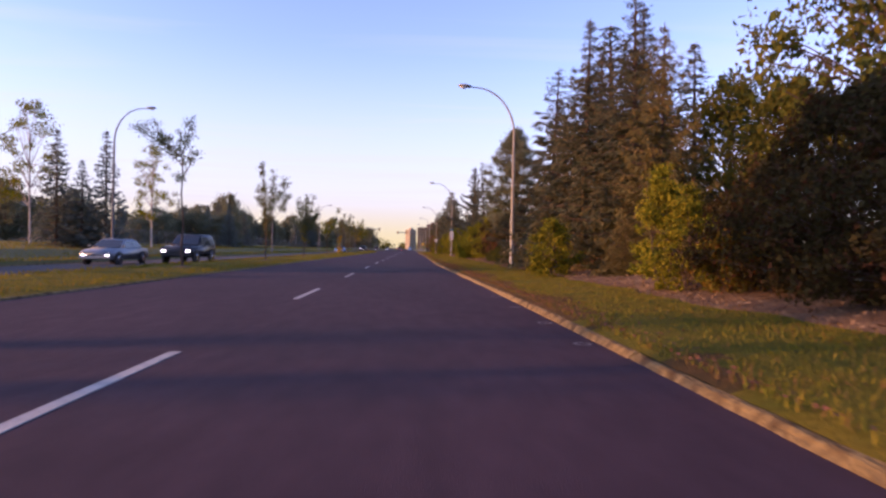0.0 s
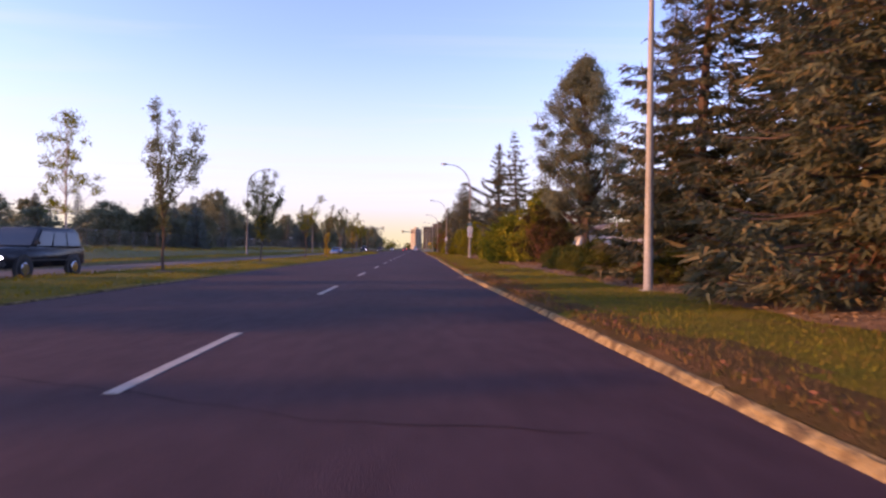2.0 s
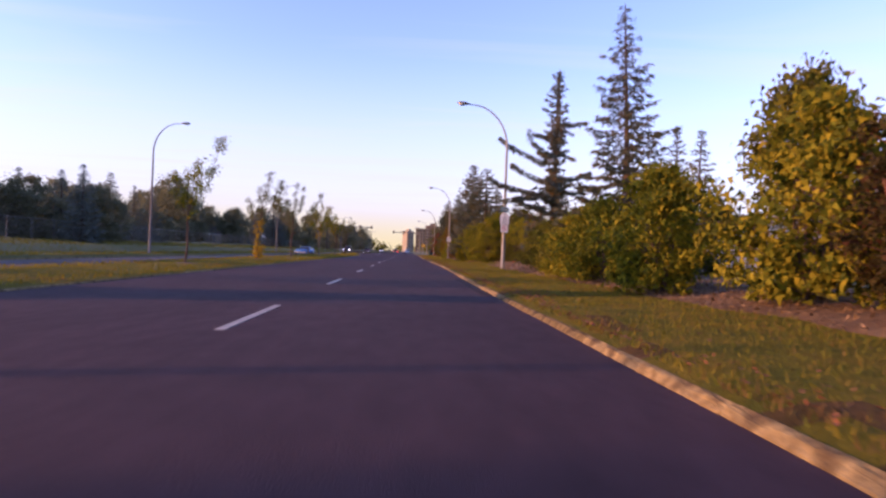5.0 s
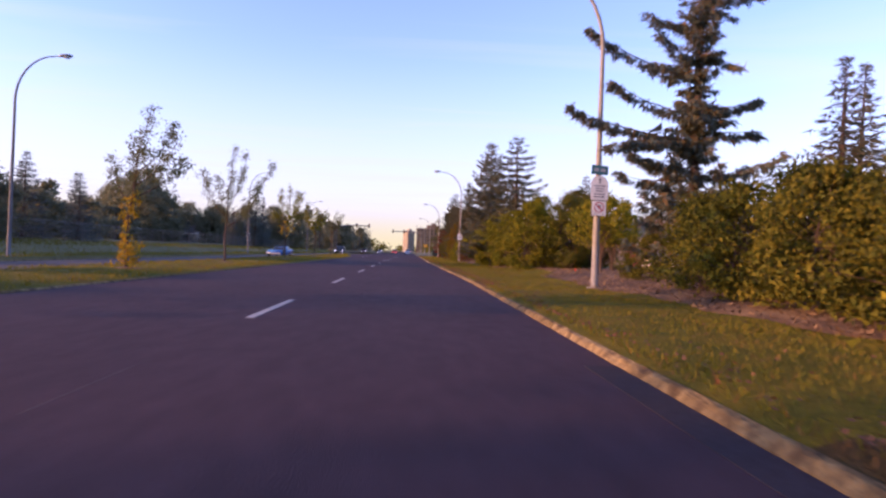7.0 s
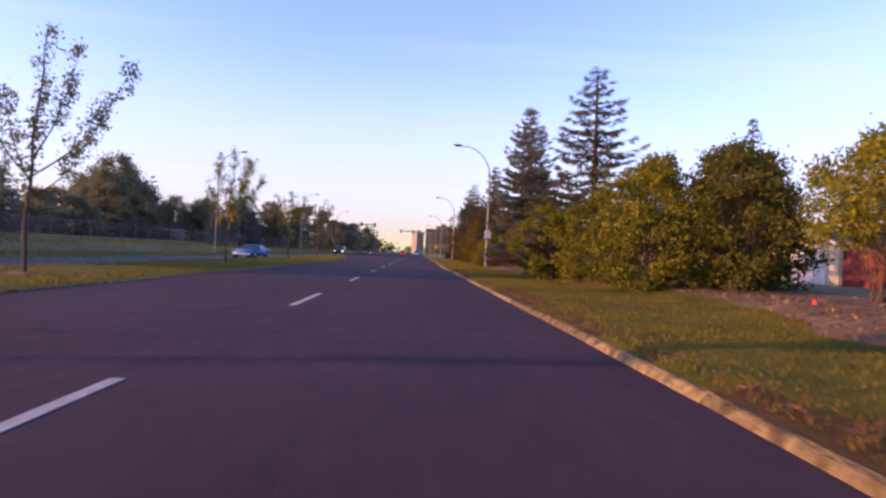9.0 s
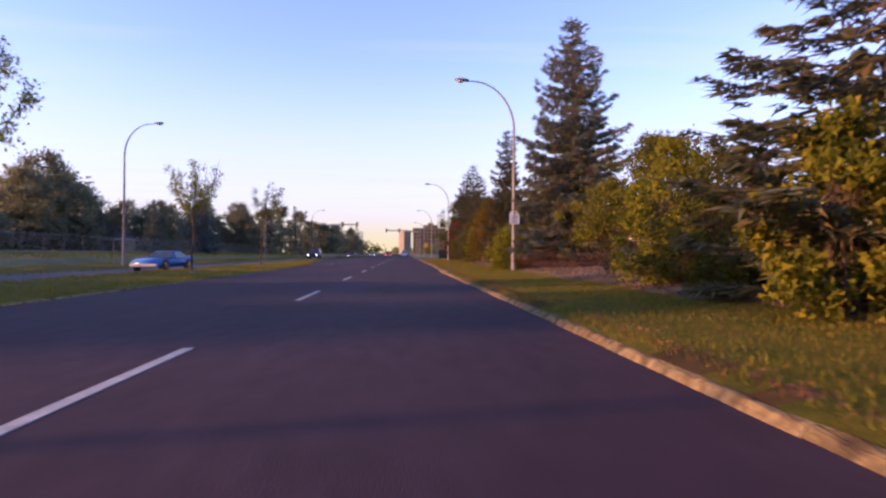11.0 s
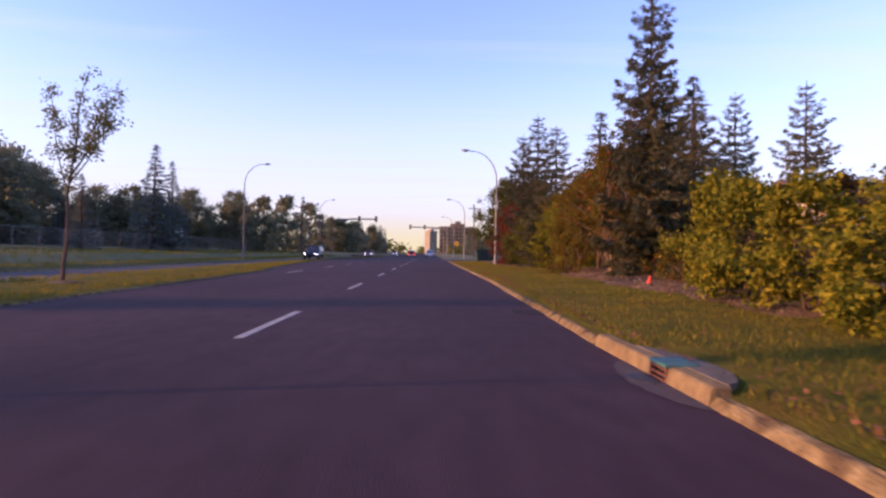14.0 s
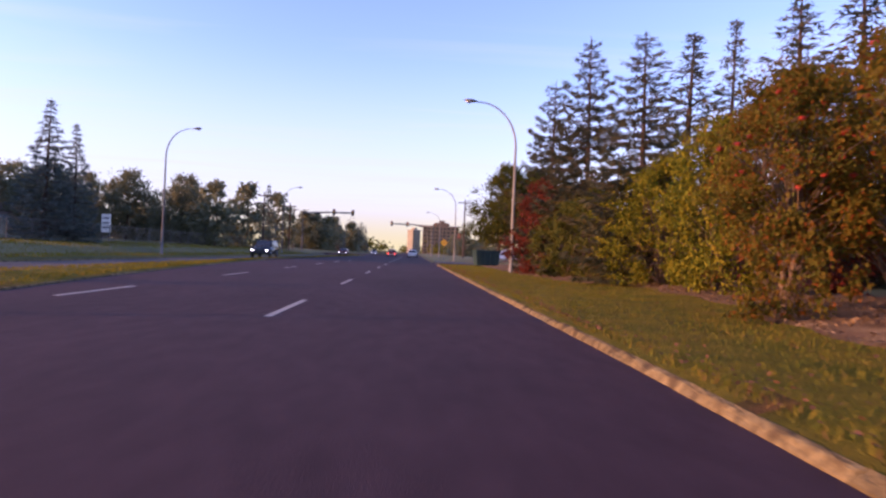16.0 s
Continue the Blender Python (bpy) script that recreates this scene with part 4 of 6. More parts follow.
place(b_tall, [(13.2, 115.7, 3.1, 0.6, 40), (7.7, 7.3, 2.7, 0.55, 0), (8.2, 8.2, 2.4, 0.6, 90), (7.9, 6.5, 2.2, 0.5, 200)], 3.0, 0.7)
b_hedge = leafy("shrub", 23, 2.2, 1.3, 0.1, 90, 106, 0.088, 9, LEAF_OLIVE, BARK, "rounded olive-green shrub in a roadside hedge", r0=0.02, clump_r=0.3)
place(b_hedge, [(8.5, 58.8, 2.1, 1.3, 0), (8.7, 61.0, 2.2, 1.3, 50), (8.6, 63.2, 2.2, 1.25, 120), (8.9, 65.4, 2.1, 1.2, 200), (9.9, 70.9, 1.6, 1.1, 10), (9.8, 46.8, 4.2, 1.6, 222), (10.4, 60.2, 2.6, 1.4, 90), (10.6, 64.2, 2.7, 1.5, 200)], 2.2, 1.3)
b_low = leafy("shrub", 24, 1.0, 1.0, 0.05, 70, 86, 0.062, 9, LEAF_GREEN, BARK, "low spreading green shrub in a clipped row", r0=0.012, clump_r=0.2)
place(b_low, [(8.6, 38.4, 0.85, 1.0, 0), (8.4, 36.8, 0.8, 0.95, 40), (8.3, 35.2, 0.8, 0.95, 90), (8.3, 33.6, 0.85, 0.95, 130), (8.4, 31.9, 0.85, 0.9, 200), (7.9, 29.8, 1.1, 0.9, 250), (8.1, 31.0, 1.1, 0.9, 22), (9.0, 37.0, 0.9, 1.0, 310), (8.1, 25.0, 0.8, 0.8, 60)], 1.0, 1.0)
b_dark = leafy("shrub", 25, 3.2, 1.7, 0.1, 130, 101, 0.093, 10, LEAF_DARK, BARK, "dense dark reddish-green shrub", r0=0.028, clump_r=0.34, spread=0.7)
place(b_dark, [(8.9, 1.6, 3.0, 1.6, 0), (9.4, 4.4, 3.4, 1.7, 60), (9.2, 3.0, 3.3, 1.6, 330), (8.6, -1.6, 2.6, 1.5, 200), (10.4, 7.6, 2.6, 1.5, 20), (10.6, 100.6, 2.4, 1.2, 99), (11.6, 126.6, 2.6, 1.5, 44), (13.2, 123.6, 2.8, 1.5, 300), (11.2, 11.4, 2.2, 1.3, 90)], 3.2, 1.7)
b_open = leafy("shrub", 47, 3.2, 1.6, 0.3, 75, 85, 0.092, 11, LEAF_DARK, DRY, "dark open shrub of many rust-brown stems", r0=0.03, clump_r=0.32, spread=1.1)
place(b_open, [(8.7, 42.2, 3.0, 1.5, 130), (9.6, 43.6, 3.1, 1.4, 20)], 3.2, 1.6)
b_big = leafy("shrub", 26, 3.8, 1.9, 0.1, 120, 109, 0.099, 9, LEAF_YELLOW, BARK, "large rounded lilac hedge shrub, yellowing outside", r0=0.032, clump_r=0.34)
place(b_big, [(8.5, 84.3, 3.5, 1.75, 0), (9.6, 86.4, 4.0, 1.9, 100), (8.3, 88.6, 3.0, 1.5, 33), (8.4, 98.0, 3.4, 1.5, 290), (9.4, 137.4, 4.1, 1.7, 150), (9.2, 140.4, 3.6, 1.6, 60), (9.3, 142.9, 3.5, 1.5, 250)], 3.8, 1.9)
b_green = leafy("shrub", 27, 3.4, 1.6, 0.1, 100, 101, 0.099, 8, LEAF_GREEN, BARK, "tall green garden shrub with a loose outline", r0=0.03, clump_r=0.34)
place(b_green, [(7.9, 94.6, 2.5, 1.4, 0), (11.6, 86.4, 4.3, 1.9, 90), (10.4, 83.2, 3.7, 1.6, 15), (11.8, 84.6, 3.8, 1.6, 140), (13.4, 128.6, 3.2, 1.6, 190), (10.3, 123.4, 2.6, 1.2, 10), (8.6, 145.2, 3.2, 1.4, 20), (8.4, 148.2, 3.0, 1.4, 130), (13.0, 86.6, 3.2, 1.6, 240), (13.2, 58.4, 3.2, 1.8, 10), (13.0, 62.0, 2.7, 1.6, 120), (13.4, 64.6, 3.4, 1.8, 80), (8.2, 104.9 - 7.6, 1.6, 1.1, 340)], 3.4, 1.6)
b_stemmy = leafy("shrub", 28, 3.4, 1.6, 1.3, 75, 101, 0.093, 5, LEAF_YELLOW, BARK, "multi-stemmed shrub with an open leafy top", r0=0.035, clump_r=0.34, spread=0.6)
place(b_stemmy, [(10.3, 77.4, 3.3, 1.6, 0), (8.3, 102.1, 2.9, 1.2, 90), (11.6, 79.8, 3.4, 1.5, 200), (12.8, 72.4, 3.0, 1.4, 140)], 3.4, 1.6)
ash = leafy("rowan_tree", 29, 4.8, 1.9, 1.2, 95, 173, 0.080, 3, LEAF_ORANGE, PALE_BARK, "rowan tree with orange leaves and red berries", "tree", "rowans", r0=0.07, clump_r=0.38, berries=True, spread=0.55)
place(ash, [(10.7, 133.2, 5.0, 1.9, 0), (8.55, 128.9, 4.6, 1.75, 80), (9.9, 135.6, 4.8, 1.8, 160), (8.4, 133.4, 4.2, 1.5, 250), (12.3, 135.4, 4.6, 1.8, 300)], 4.8, 1.9)
b_red = leafy("shrub", 30, 4.2, 1.7, 0.1, 95, 97, 0.104, 6, LEAF_RED, BARK, "dark red ornamental shrub beside the lamp post", r0=0.035, clump_r=0.36)
place(b_red, [(8.0, 151.6, 4.3, 1.5, 0), (8.7, 154.6, 3.9, 1.5, 120), (12.6, 138.2, 3.6, 1.4, 60)], 4.2, 1.7)
b_gold = leafy("shrub", 31, 1.2, 0.9, 0.05, 45, 71, 0.078, 8, LEAF_ORANGE, BARK, "low orange-brown autumn shrub", r0=0.012, clump_r=0.2)
place(b_gold, [(8.4, 5.8, 1.15, 0.75, 0), (9.0, 6.6, 1.3, 0.8, 90), (8.8, 123.6, 1.1, 0.8, 33), (7.7, 132.2, 1.6, 0.8, 200)], 1.2, 0.9)
ash_green = leafy("shade_tree", 46, 6.4, 1.9, 0.4, 150, 124, 0.092, 3, LEAF_OLIVE, BARK, "leafy olive-green tree at the edge of the bed", "tree", "shade trees", r0=0.09, clump_r=0.42, spread=0.4)
place(ash_green, [(9.1, 100.9, 3.9, 1.65, 0)], 6.4, 1.9)
poplar = leafy("poplar_tree", 32, 10.3, 2.05, 2.4, 300, 200, 0.092, 1, LEAF_HAZE_GREY, BARK, "tall grey-green poplar rising behind low shrubs", "tree", "street trees", r0=0.17, top=0.8, clump_r=0.38, steep=1.2)
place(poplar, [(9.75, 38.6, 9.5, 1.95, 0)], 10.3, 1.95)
shade = leafy("shade_tree", 33, 8.0, 3.2, 2.0, 170, 74, 0.18, 1, LEAF_GREEN, BARK, "broad green shade tree with a bare lower trunk", "tree", "shade trees", r0=0.16, clump_r=0.62)
place(shade, [(14.4, 17.0, 7.2, 2.2, 0), (13.6, 7.6, 10.6, 3.2, 130), (14.2, 13.0, 6.0, 2.1, 210), (15.5, 192, 10.2, 4.6, 40), (13.5, 204, 8.5, 3.6, 80), (24, 198, 9, 4.2, 190), (12.4, 191.5, 10.6, 4.0, 30), (17.5, 196, 10.5, 4.8, 100), (17.5, 51, 6.0, 2.2, 20)], 8.0, 3.2)

# young trees along the median
SPARSE = "staked young tree with a sparse forked crown on the median"
young_tree(34, 18.6, 0.055, [(2.6, -0.15, 0.0, 5.3, 0.3), (4.3, -1.3, 0.1, 5.9, 0.3), (4.6, -1.7, -0.3, 5.5, 0.35), (4.4, 0.15, 0.3, 6.0, 0.4), (4.0, -0.9, 0.4, 5.2, 0.4), (3.6, 0.4, 0.0, 4.6, 0.5)], "young tree with a top arched over to one side", LEAF_GREY, 10)
young_tree(35, 32.5, 0.055, [(1.4, -0.35, 0.0, 6.0, 0.02), (2.6, 1.15, 0.2, 5.3, 0.3), (2.4, 0.5, -0.4, 5.5, 0.35), (3.0, -0.65, 0.2, 4.5, 0.4), (2.2, 1.3, -0.2, 4.1, 0.6), (1.8, 0.3, 0.5, 4.4, 0.3), (1.6, -0.1, -0.5, 4.6, 0.3)], "staked young tree with a tall forked crown on the median", LEAF_GREY, 12)
young_tree(36, 46.0, 0.055, [(1.3, 0.10, 0.0, 5.2, 0.02), (1.8, 0.65, 0.3, 5.2, 0.1), (1.8, -0.55, -0.2, 5.0, 0.15), (2.2, 0.2, 0.6, 4.9, 0.1), (2.0, -0.2, -0.5, 4.7, 0.1), (2.2, -0.9, 0.1, 3.6, 0.5), (2.0, 1.2, 0.0, 4.2, 0.6), (1.8, 0.9, -0.3, 3.3, 0.5)], "dense columnar young tree on the median", LEAF_GREY, 15, sleeve=((1.3, 2.6, 0.14, 40),))
young_tree(37, 60.0, 0.05, [(1.6, 0.25, 0.0, 3.9, 0.1), (2.0, 1.15, 0.2, 5.0, 0.3), (1.8, -0.6, 0.0, 3.6, 0.4), (2.1, 0.6, -0.5, 4.1, 0.4), (1.9, -0.2, 0.5, 3.9, 0.4)], SPARSE, LEAF_YELLOW, 9)
young_tree(38, 71.4, 0.05, [(1.4, 0.60, 0.0, 5.1, 0.2), (1.9, -0.6, 0.2, 3.5, 0.4), (2.2, 1.7, 0.0, 3.5, 0.45), (2.6, 1.6, -0.3, 4.1, 0.4), (3.0, 1.3, 0.3, 4.7, 0.4), (2.4, -0.1, 0.5, 4.2, 0.3)], "young tree sleeved in gold leaves down its trunk", LEAF_GREY, 10, sleeve=((0.1, 0.8, 0.17, 70), (0.8, 2.4, 0.11, 55)))
young_tree(39, 81.7, 0.055, [(1.5, 0.30, 0.0, 5.7, 0.1), (2.2, 2.1, 0.2, 4.9, 0.3), (2.1, -1.2, 0.0, 4.4, 0.3), (1.7, 1.4, -0.3, 3.0, 0.5), (2.6, 0.8, 0.4, 5.4, 0.4), (2.0, -0.3, -0.5, 4.0, 0.3)], SPARSE, LEAF_GREY, 9)
young_tree(40, 96.2, 0.05, [(1.7, 0.25, 0.0, 5.2, 0.2), (2.4, 1.5, 0.2, 4.1, 0.3), (2.2, -1.0, 0.0, 3.8, 0.4), (2.6, 0.8, 0.5, 5.0, 0.3), (2.5, -0.4, -0.5, 4.9, 0.3), (2.5, 1.1, -0.4, 4.7, 0.3)], "rounded young tree with gold lower leaves", LEAF_YELLOW, 11, sleeve=((1.7, 2.9, 0.3, 40),))
young_tree(41, 110.0, 0.05, [(1.7, 0.1, 0.0, 4.6, 0.2), (2.0, 1.0, 0.2, 4.7, 0.3), (2.0, -0.9, 0.0, 4.5, 0.3), (2.2, 0.4, 0.6, 4.5, 0.3), (2.2, -0.4, -0.6, 4.3, 0.3)], SPARSE, LEAF_YELLOW, 10)
young_tree(42, 122.2, 0.05, [(1.9, 0.45, 0.0, 5.1, 0.1), (2.4, 1.15, 0.2, 5.0, 0.4), (2.2, -0.4, 0.0, 4.7, 0.4), (2.6, 0.95, -0.4, 3.9, 0.5), (2.0, -0.1, 0.5, 3.7, 0.3), (2.6, 0.8, 0.4, 4.8, 0.4)], SPARSE, LEAF_GREY, 8)
young_tree(43, -6.0, 0.05, [(1.7, 0.1, 0.0, 5.2, 0.2), (2.0, 1.0, 0.2, 4.7, 0.3), (2.0, -0.9, 0.0, 4.5, 0.3)], SPARSE, LEAF_GREY, 10)


# ---- street lamps ----
def street_lamp(x, y, height, reach, side, z, material, label):
    """A tapered steel pole that bends into an arm; side is the way the arm reaches along x."""
    t = thing("street_lamp", label, "street lamp", "street lamps")
    t.matrix_basis = pose(x, y, z)
    straight = height - 2.35
    path = [(0, 0, 0), (0, 0, 1.5), (0, 0, straight * 0.6), (0, 0, straight)]
    for k in range(1, 10):
        a = math.pi / 2 * k / 9
        path.append((side * (reach - 0.55) * (1 - math.cos(a)), 0, straight + 2.25 * math.sin(a)))
    path.append((side * (reach - 0.2), 0, height - 0.08))
    radii = [0.10, 0.092, 0.074, 0.058] + [0.055 - 0.0028 * k for k in range(1, 10)] + [0.03]
    put("pole", mesh_of("pole", *tube(path, radii, 10), material, True), t)
    part("base_plate", box(-0.17, 0.17, -0.17, 0.17, -0.12, 0.04, 0.01), material, t)
    bm = bmesh.new()
    bmesh.ops.create_uvsphere(bm, u_segments=14, v_segments=8, radius=0.5)
    for v in bm.verts:
        v.co = Vector((v.co.x * 0.72, v.co.y * 0.30, v.co.z * (0.22 if v.co.z > 0 else 0.12)))
    head = part("lamp_head", bm, LAMP_GREY, t, "grey cobra lamp head", pose(side * (reach - 0.05), 0, height - 0.06, 0, side * -4, 0), True)
    bm = bmesh.new()
    bmesh.ops.create_uvsphere(bm, u_segments=12, v_segments=6, radius=0.5)
    for v in bm.verts:
        v.co = Vector((v.co.x * 0.36, v.co.y * 0.24, v.co.z * 0.16 - 0.045))
    part("lens", bm, LENS, head, "", pose(side * 0.08, 0, 0), True)
    return t


for y in (23.8, 68.05, 112.1, 154.7, 198.8, 243.0, 300, 345):
    street_lamp(7.14, y, 8.9, 2.5, -1, ground_z(7.14), POLE, "pale painted steel street lamp with a curved arm")
for y in (-9.0, 36.0, 83.2, 128.3, 172.2, 216.0, 300, 345):
    street_lamp(-17.7, y, 10.15, 2.4, 1, ground_z(-17.7), POLE_GREY, "grey steel street lamp beyond the opposite road")


# ---- signs on the lamp posts ----
def flat_letters(name, text, size, material, parent, m, label=""):
    cu = bpy.data.curves.new(name, "FONT")
    cu.body, cu.size, cu.align_x, cu.align_y, cu.extrude = text, size, "CENTER", "CENTER", 0.001
    tmp = bpy.data.objects.new(name, cu)
    me = bpy.data.meshes.new_from_object(tmp)
    bpy.data.objects.remove(tmp)
    me.materials.clear()
    me.materials.append(material)
    return put(name, me, parent, label, m)


FACE = pose(0, 0, 0, 90, 0, 0)          # a flat figure turned to face -y


def plate(outline, y0, y1):
    return extrude_profile(outline, y0, y1)


def bar(parent, x, z, w, h, y=-0.018, material=SIGN_BLACK, name="text_bar"):
    part(name, box(x - w / 2, x + w / 2, y - 0.002, y, z - h / 2, z + h / 2), material, parent)


def arrow_up(parent, x, z, h):
    bar(parent, x, z - h * 0.15, h * 0.16, h * 0.7, name="arrow_shaft")
    solid("arrow_tip", plate([(x - h * 0.26, z + h * 0.12), (x + h * 0.26, z + h * 0.12), (x, z + h * 0.5)], -0.020, -0.018), SIGN_BLACK, parent)


def arrow_side(parent, x, z, w, s=1):
    bar(parent, x - s * 0.05, z, w - 0.1, 0.022, name="arrow_shaft")
    solid("arrow_tip", plate([(x + s * w / 2, z), (x + s * (w / 2 - 0.09), z + 0.03), (x + s * (w / 2 - 0.09), z - 0.03)], -0.020, -0.018), SIGN_BLACK, parent)


def arch_sign(x, y, z, w, h, turn):
    """A white guide sign with a round top, an arrow up, lines of text and an arrow across."""
    t = thing("guide_sign", "white round-topped guide sign with arrows on a lamp post", "sign", "guide signs")
    t.matrix_basis = pose(x, y, z, 0, 0, turn)
    top = [(math.cos(a) * w / 2, h / 2 - w / 2 + math.sin(a) * w / 2) for a in np.linspace(0, math.pi, 15)]
    solid("panel", plate([(w / 2, -h / 2)] + top + [(-w / 2, -h / 2)], -0.016, -0.010), SIGN_WHITE, t)
    solid("backing", plate([(w / 2 + 0.012, -h / 2 - 0.012)] + [(a * 1.05, b * 1.03) for a, b in top] + [(-w / 2 - 0.012, -h / 2 - 0.012)], -0.009, -0.004), SIGN_BACK, t)
    arrow_up(t, 0, h * 0.30, 0.16)
    for k, ww in enumerate((0.72, 0.52, 0.46, 0.66)):
        bar(t, 0, h * (0.08 - 0.105 * k - (0.03 if k == 3 else 0)), w * ww, 0.026, material=LAMP_GREY)
    arrow_side(t, 0, -h * 0.38, w * 0.66)
    part("bracket", box(-0.05, 0.05, -0.004, 0.10, -0.03, 0.03), SIGN_BACK, t)
    return t


def no_parking(x, y, z, s, turn):
    t = thing("no_parking_sign", "square white no-parking sign with a red ring", "sign")
    t.matrix_basis = pose(x, y, z, 0, 0, turn)
    part("panel", box(-s / 2, s / 2, -0.016, -0.010, -s / 2, s / 2), SIGN_WHITE, t)
    part("backing", box(-s / 2 - 0.01, s / 2 + 0.01, -0.009, -0.004, -s / 2 - 0.01, s / 2 + 0.01), SIGN_BACK, t)
    bm = bmesh.new()
    n, r0, r1 = 32, s * 0.31, s * 0.37
    a = [bm.verts.new((math.cos(6.2832 * i / n) * r0, -0.019, math.sin(6.2832 * i / n) * r0 + 0.03)) for i in range(n)]
    b = [bm.verts.new((math.cos(6.2832 * i / n) * r1, -0.019, math.sin(6.2832 * i / n) * r1 + 0.03)) for i in range(n)]
    for i in range(n):
        bm.faces.new((a[i], b[i], b[(i + 1) % n], a[(i + 1) % n]))
    part("ring", bm, SIGN_RED, t, "red ring")
    flat_letters("letter", "P", s * 0.50, SIGN_BLACK, t, pose(0, -0.018, 0.03) @ FACE, "black letter P")
    part("slash", box(-s * 0.33, s * 0.33, -0.022, -0.020, -0.016, 0.016), SIGN_RED, t, "red bar", pose(0, 0, 0.03, 0, 45, 0))
    for k in (-1, 1):
        solid("arrow_tip", plate([(k * s * 0.42, -s * 0.41), (k * s * 0.30, -s * 0.36), (k * s * 0.30, -s * 0.46)], -0.019, -0.017), SIGN_BLACK, t)
    return t


def teal_sign(x, y, z, w, h, turn):
    t = thing("route_sign", "small teal route sign above a guide sign", "sign")
    t.matrix_basis = pose(x, y, z, 0, 3, turn)
    part("panel", box(-w / 2, w / 2, -0.016, -0.008, -h / 2, h / 2, 0.002), SIGN_TEAL, t)
    bar(t, -w * 0.2, 0, w * 0.3, h * 0.35, material=SIGN_BACK)
    bar(t, w * 0.2, 0, w * 0.3, h * 0.35, material=SIGN_BACK)
    part("bracket", box(-0.05, 0.05, -0.008, 0.10, -0.03, 0.03), SIGN_BACK, t)
    return t


teal_sign(7.12, 67.87, 3.34, 0.46, 0.25, 4)
arch_sign(7.13, 67.87, 2.86, 0.46, 0.64, 4)
no_parking(7.13, 67.87, 2.31, 0.38, 4)
arch_sign(7.13, 111.86, 2.62, 0.46, 0.62, 5)


# ---- left side: trees, fence, low buildings ----
l_spruce = spruce(41, 9, 2.1, NEEDLE_HAZED, per=9, spacing=0.44, tufts=6, shoots=6, tl=0.34, wide=0.30, core=4, power=0.95, sag=0.25, hang=0.1, label="spruce beyond the opposite road, its needles paled as by haze")
# the four at y 9 to 23 are unseen, added to cast shade
place(l_spruce, [(-22.9, 42.2, 6.8, 1.7, 0), (-21.2, 42.4, 9.4, 1.9, 50), (-24.7, 42.0, 9.0, 2.0, 100), (-34.5, 111.8, 8.3, 2.6, 160), (-28.6, 175.2, 11.8, 3.0, 200), (-27.6, 178.0, 10.4, 2.3, 20), (-40, 131, 8.4, 2.2, 280), (-29.4, 163.0, 6.9, 1.8, 30), (-52, 140, 10.5, 2.4, 60), (-33.5, 93, 6.4, 2.2, 90), (-26, 9.3, 5.7, 2.6, 15), (-25.5, 15, 12.4, 3.2, 135), (-28, 18.5, 12.0, 3.2, 195), (-26, 23, 9.4, 2.6, 255), (-30.5, 94.5, 6.6, 2.1, 10), (-25.2, 88.0, 6.6, 1.9, 70), (-29.5, 112.0, 6.6, 1.9, 130)], 9, 2.0)
birch = leafy("birch_tree", 42, 10.4, 2.3, 2.6, 58, 60, 0.16, 1, LEAF_YELLOW, BIRCH, "slender birch with thin yellowing leaves", "tree", "birches", r0=0.10, clump_r=0.5, top=0.85)
place(birch, [(-24.1, 57.7, 10.3, 2.3, 0), (-29.5, 46.5, 11.8, 2.7, 90), (-29, 29.5, 9.4, 2.2, 200)], 10.4, 2.3)
# two trees out of view, added so their crowns shade the near shrubs
high_crown = leafy("shade_tree", 48, 11.5, 2.9, 6.9, 80, 70, 0.28, 1, LEAF_HAZE_GREY, BARK, "unseen high-crowned tree added to shade the near shrubs", "tree", "far garden trees", r0=0.17, clump_r=0.8)
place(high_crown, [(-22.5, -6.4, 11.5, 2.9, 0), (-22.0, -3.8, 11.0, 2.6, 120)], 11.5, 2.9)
l_leafy = leafy("shade_tree", 43, 9, 4.0, 0.5, 150, 80, 0.30, 1, LEAF_HAZE_GREY, BARK, "broad grey-green tree beyond the fence, paled as by haze", "tree", "far garden trees", r0=0.16, clump_r=0.95)
# the pair at y 80 and 86.5 is unseen, added to shade the verge
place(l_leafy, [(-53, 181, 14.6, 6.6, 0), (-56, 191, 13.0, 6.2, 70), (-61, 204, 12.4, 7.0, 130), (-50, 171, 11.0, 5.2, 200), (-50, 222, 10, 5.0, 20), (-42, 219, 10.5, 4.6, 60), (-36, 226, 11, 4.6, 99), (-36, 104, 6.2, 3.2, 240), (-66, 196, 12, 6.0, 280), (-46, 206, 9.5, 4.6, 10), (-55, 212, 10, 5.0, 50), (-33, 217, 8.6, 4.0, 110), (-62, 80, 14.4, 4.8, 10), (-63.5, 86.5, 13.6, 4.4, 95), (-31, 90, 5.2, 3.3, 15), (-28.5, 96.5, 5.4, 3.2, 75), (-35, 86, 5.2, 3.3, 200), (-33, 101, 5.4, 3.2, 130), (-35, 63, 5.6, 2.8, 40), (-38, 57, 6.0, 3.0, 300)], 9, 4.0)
rb = random.Random(77)
sp, lf = [], []
for i in range(100):
    y = 52 + i * 2.6 + rb.uniform(-2, 2)
    x = rb.uniform(-66, -42) if y < 190 else rb.uniform(-76, -46)
    h = 0.135 * abs(x) * rb.uniform(0.75, 1.12)
    (sp if rb.random() < 0.38 else lf).append((x, y, h * (1.2 if rb.random() < 0.2 else 1.0), rb.uniform(1.9, 2.7), rb.uniform(0, 360)))
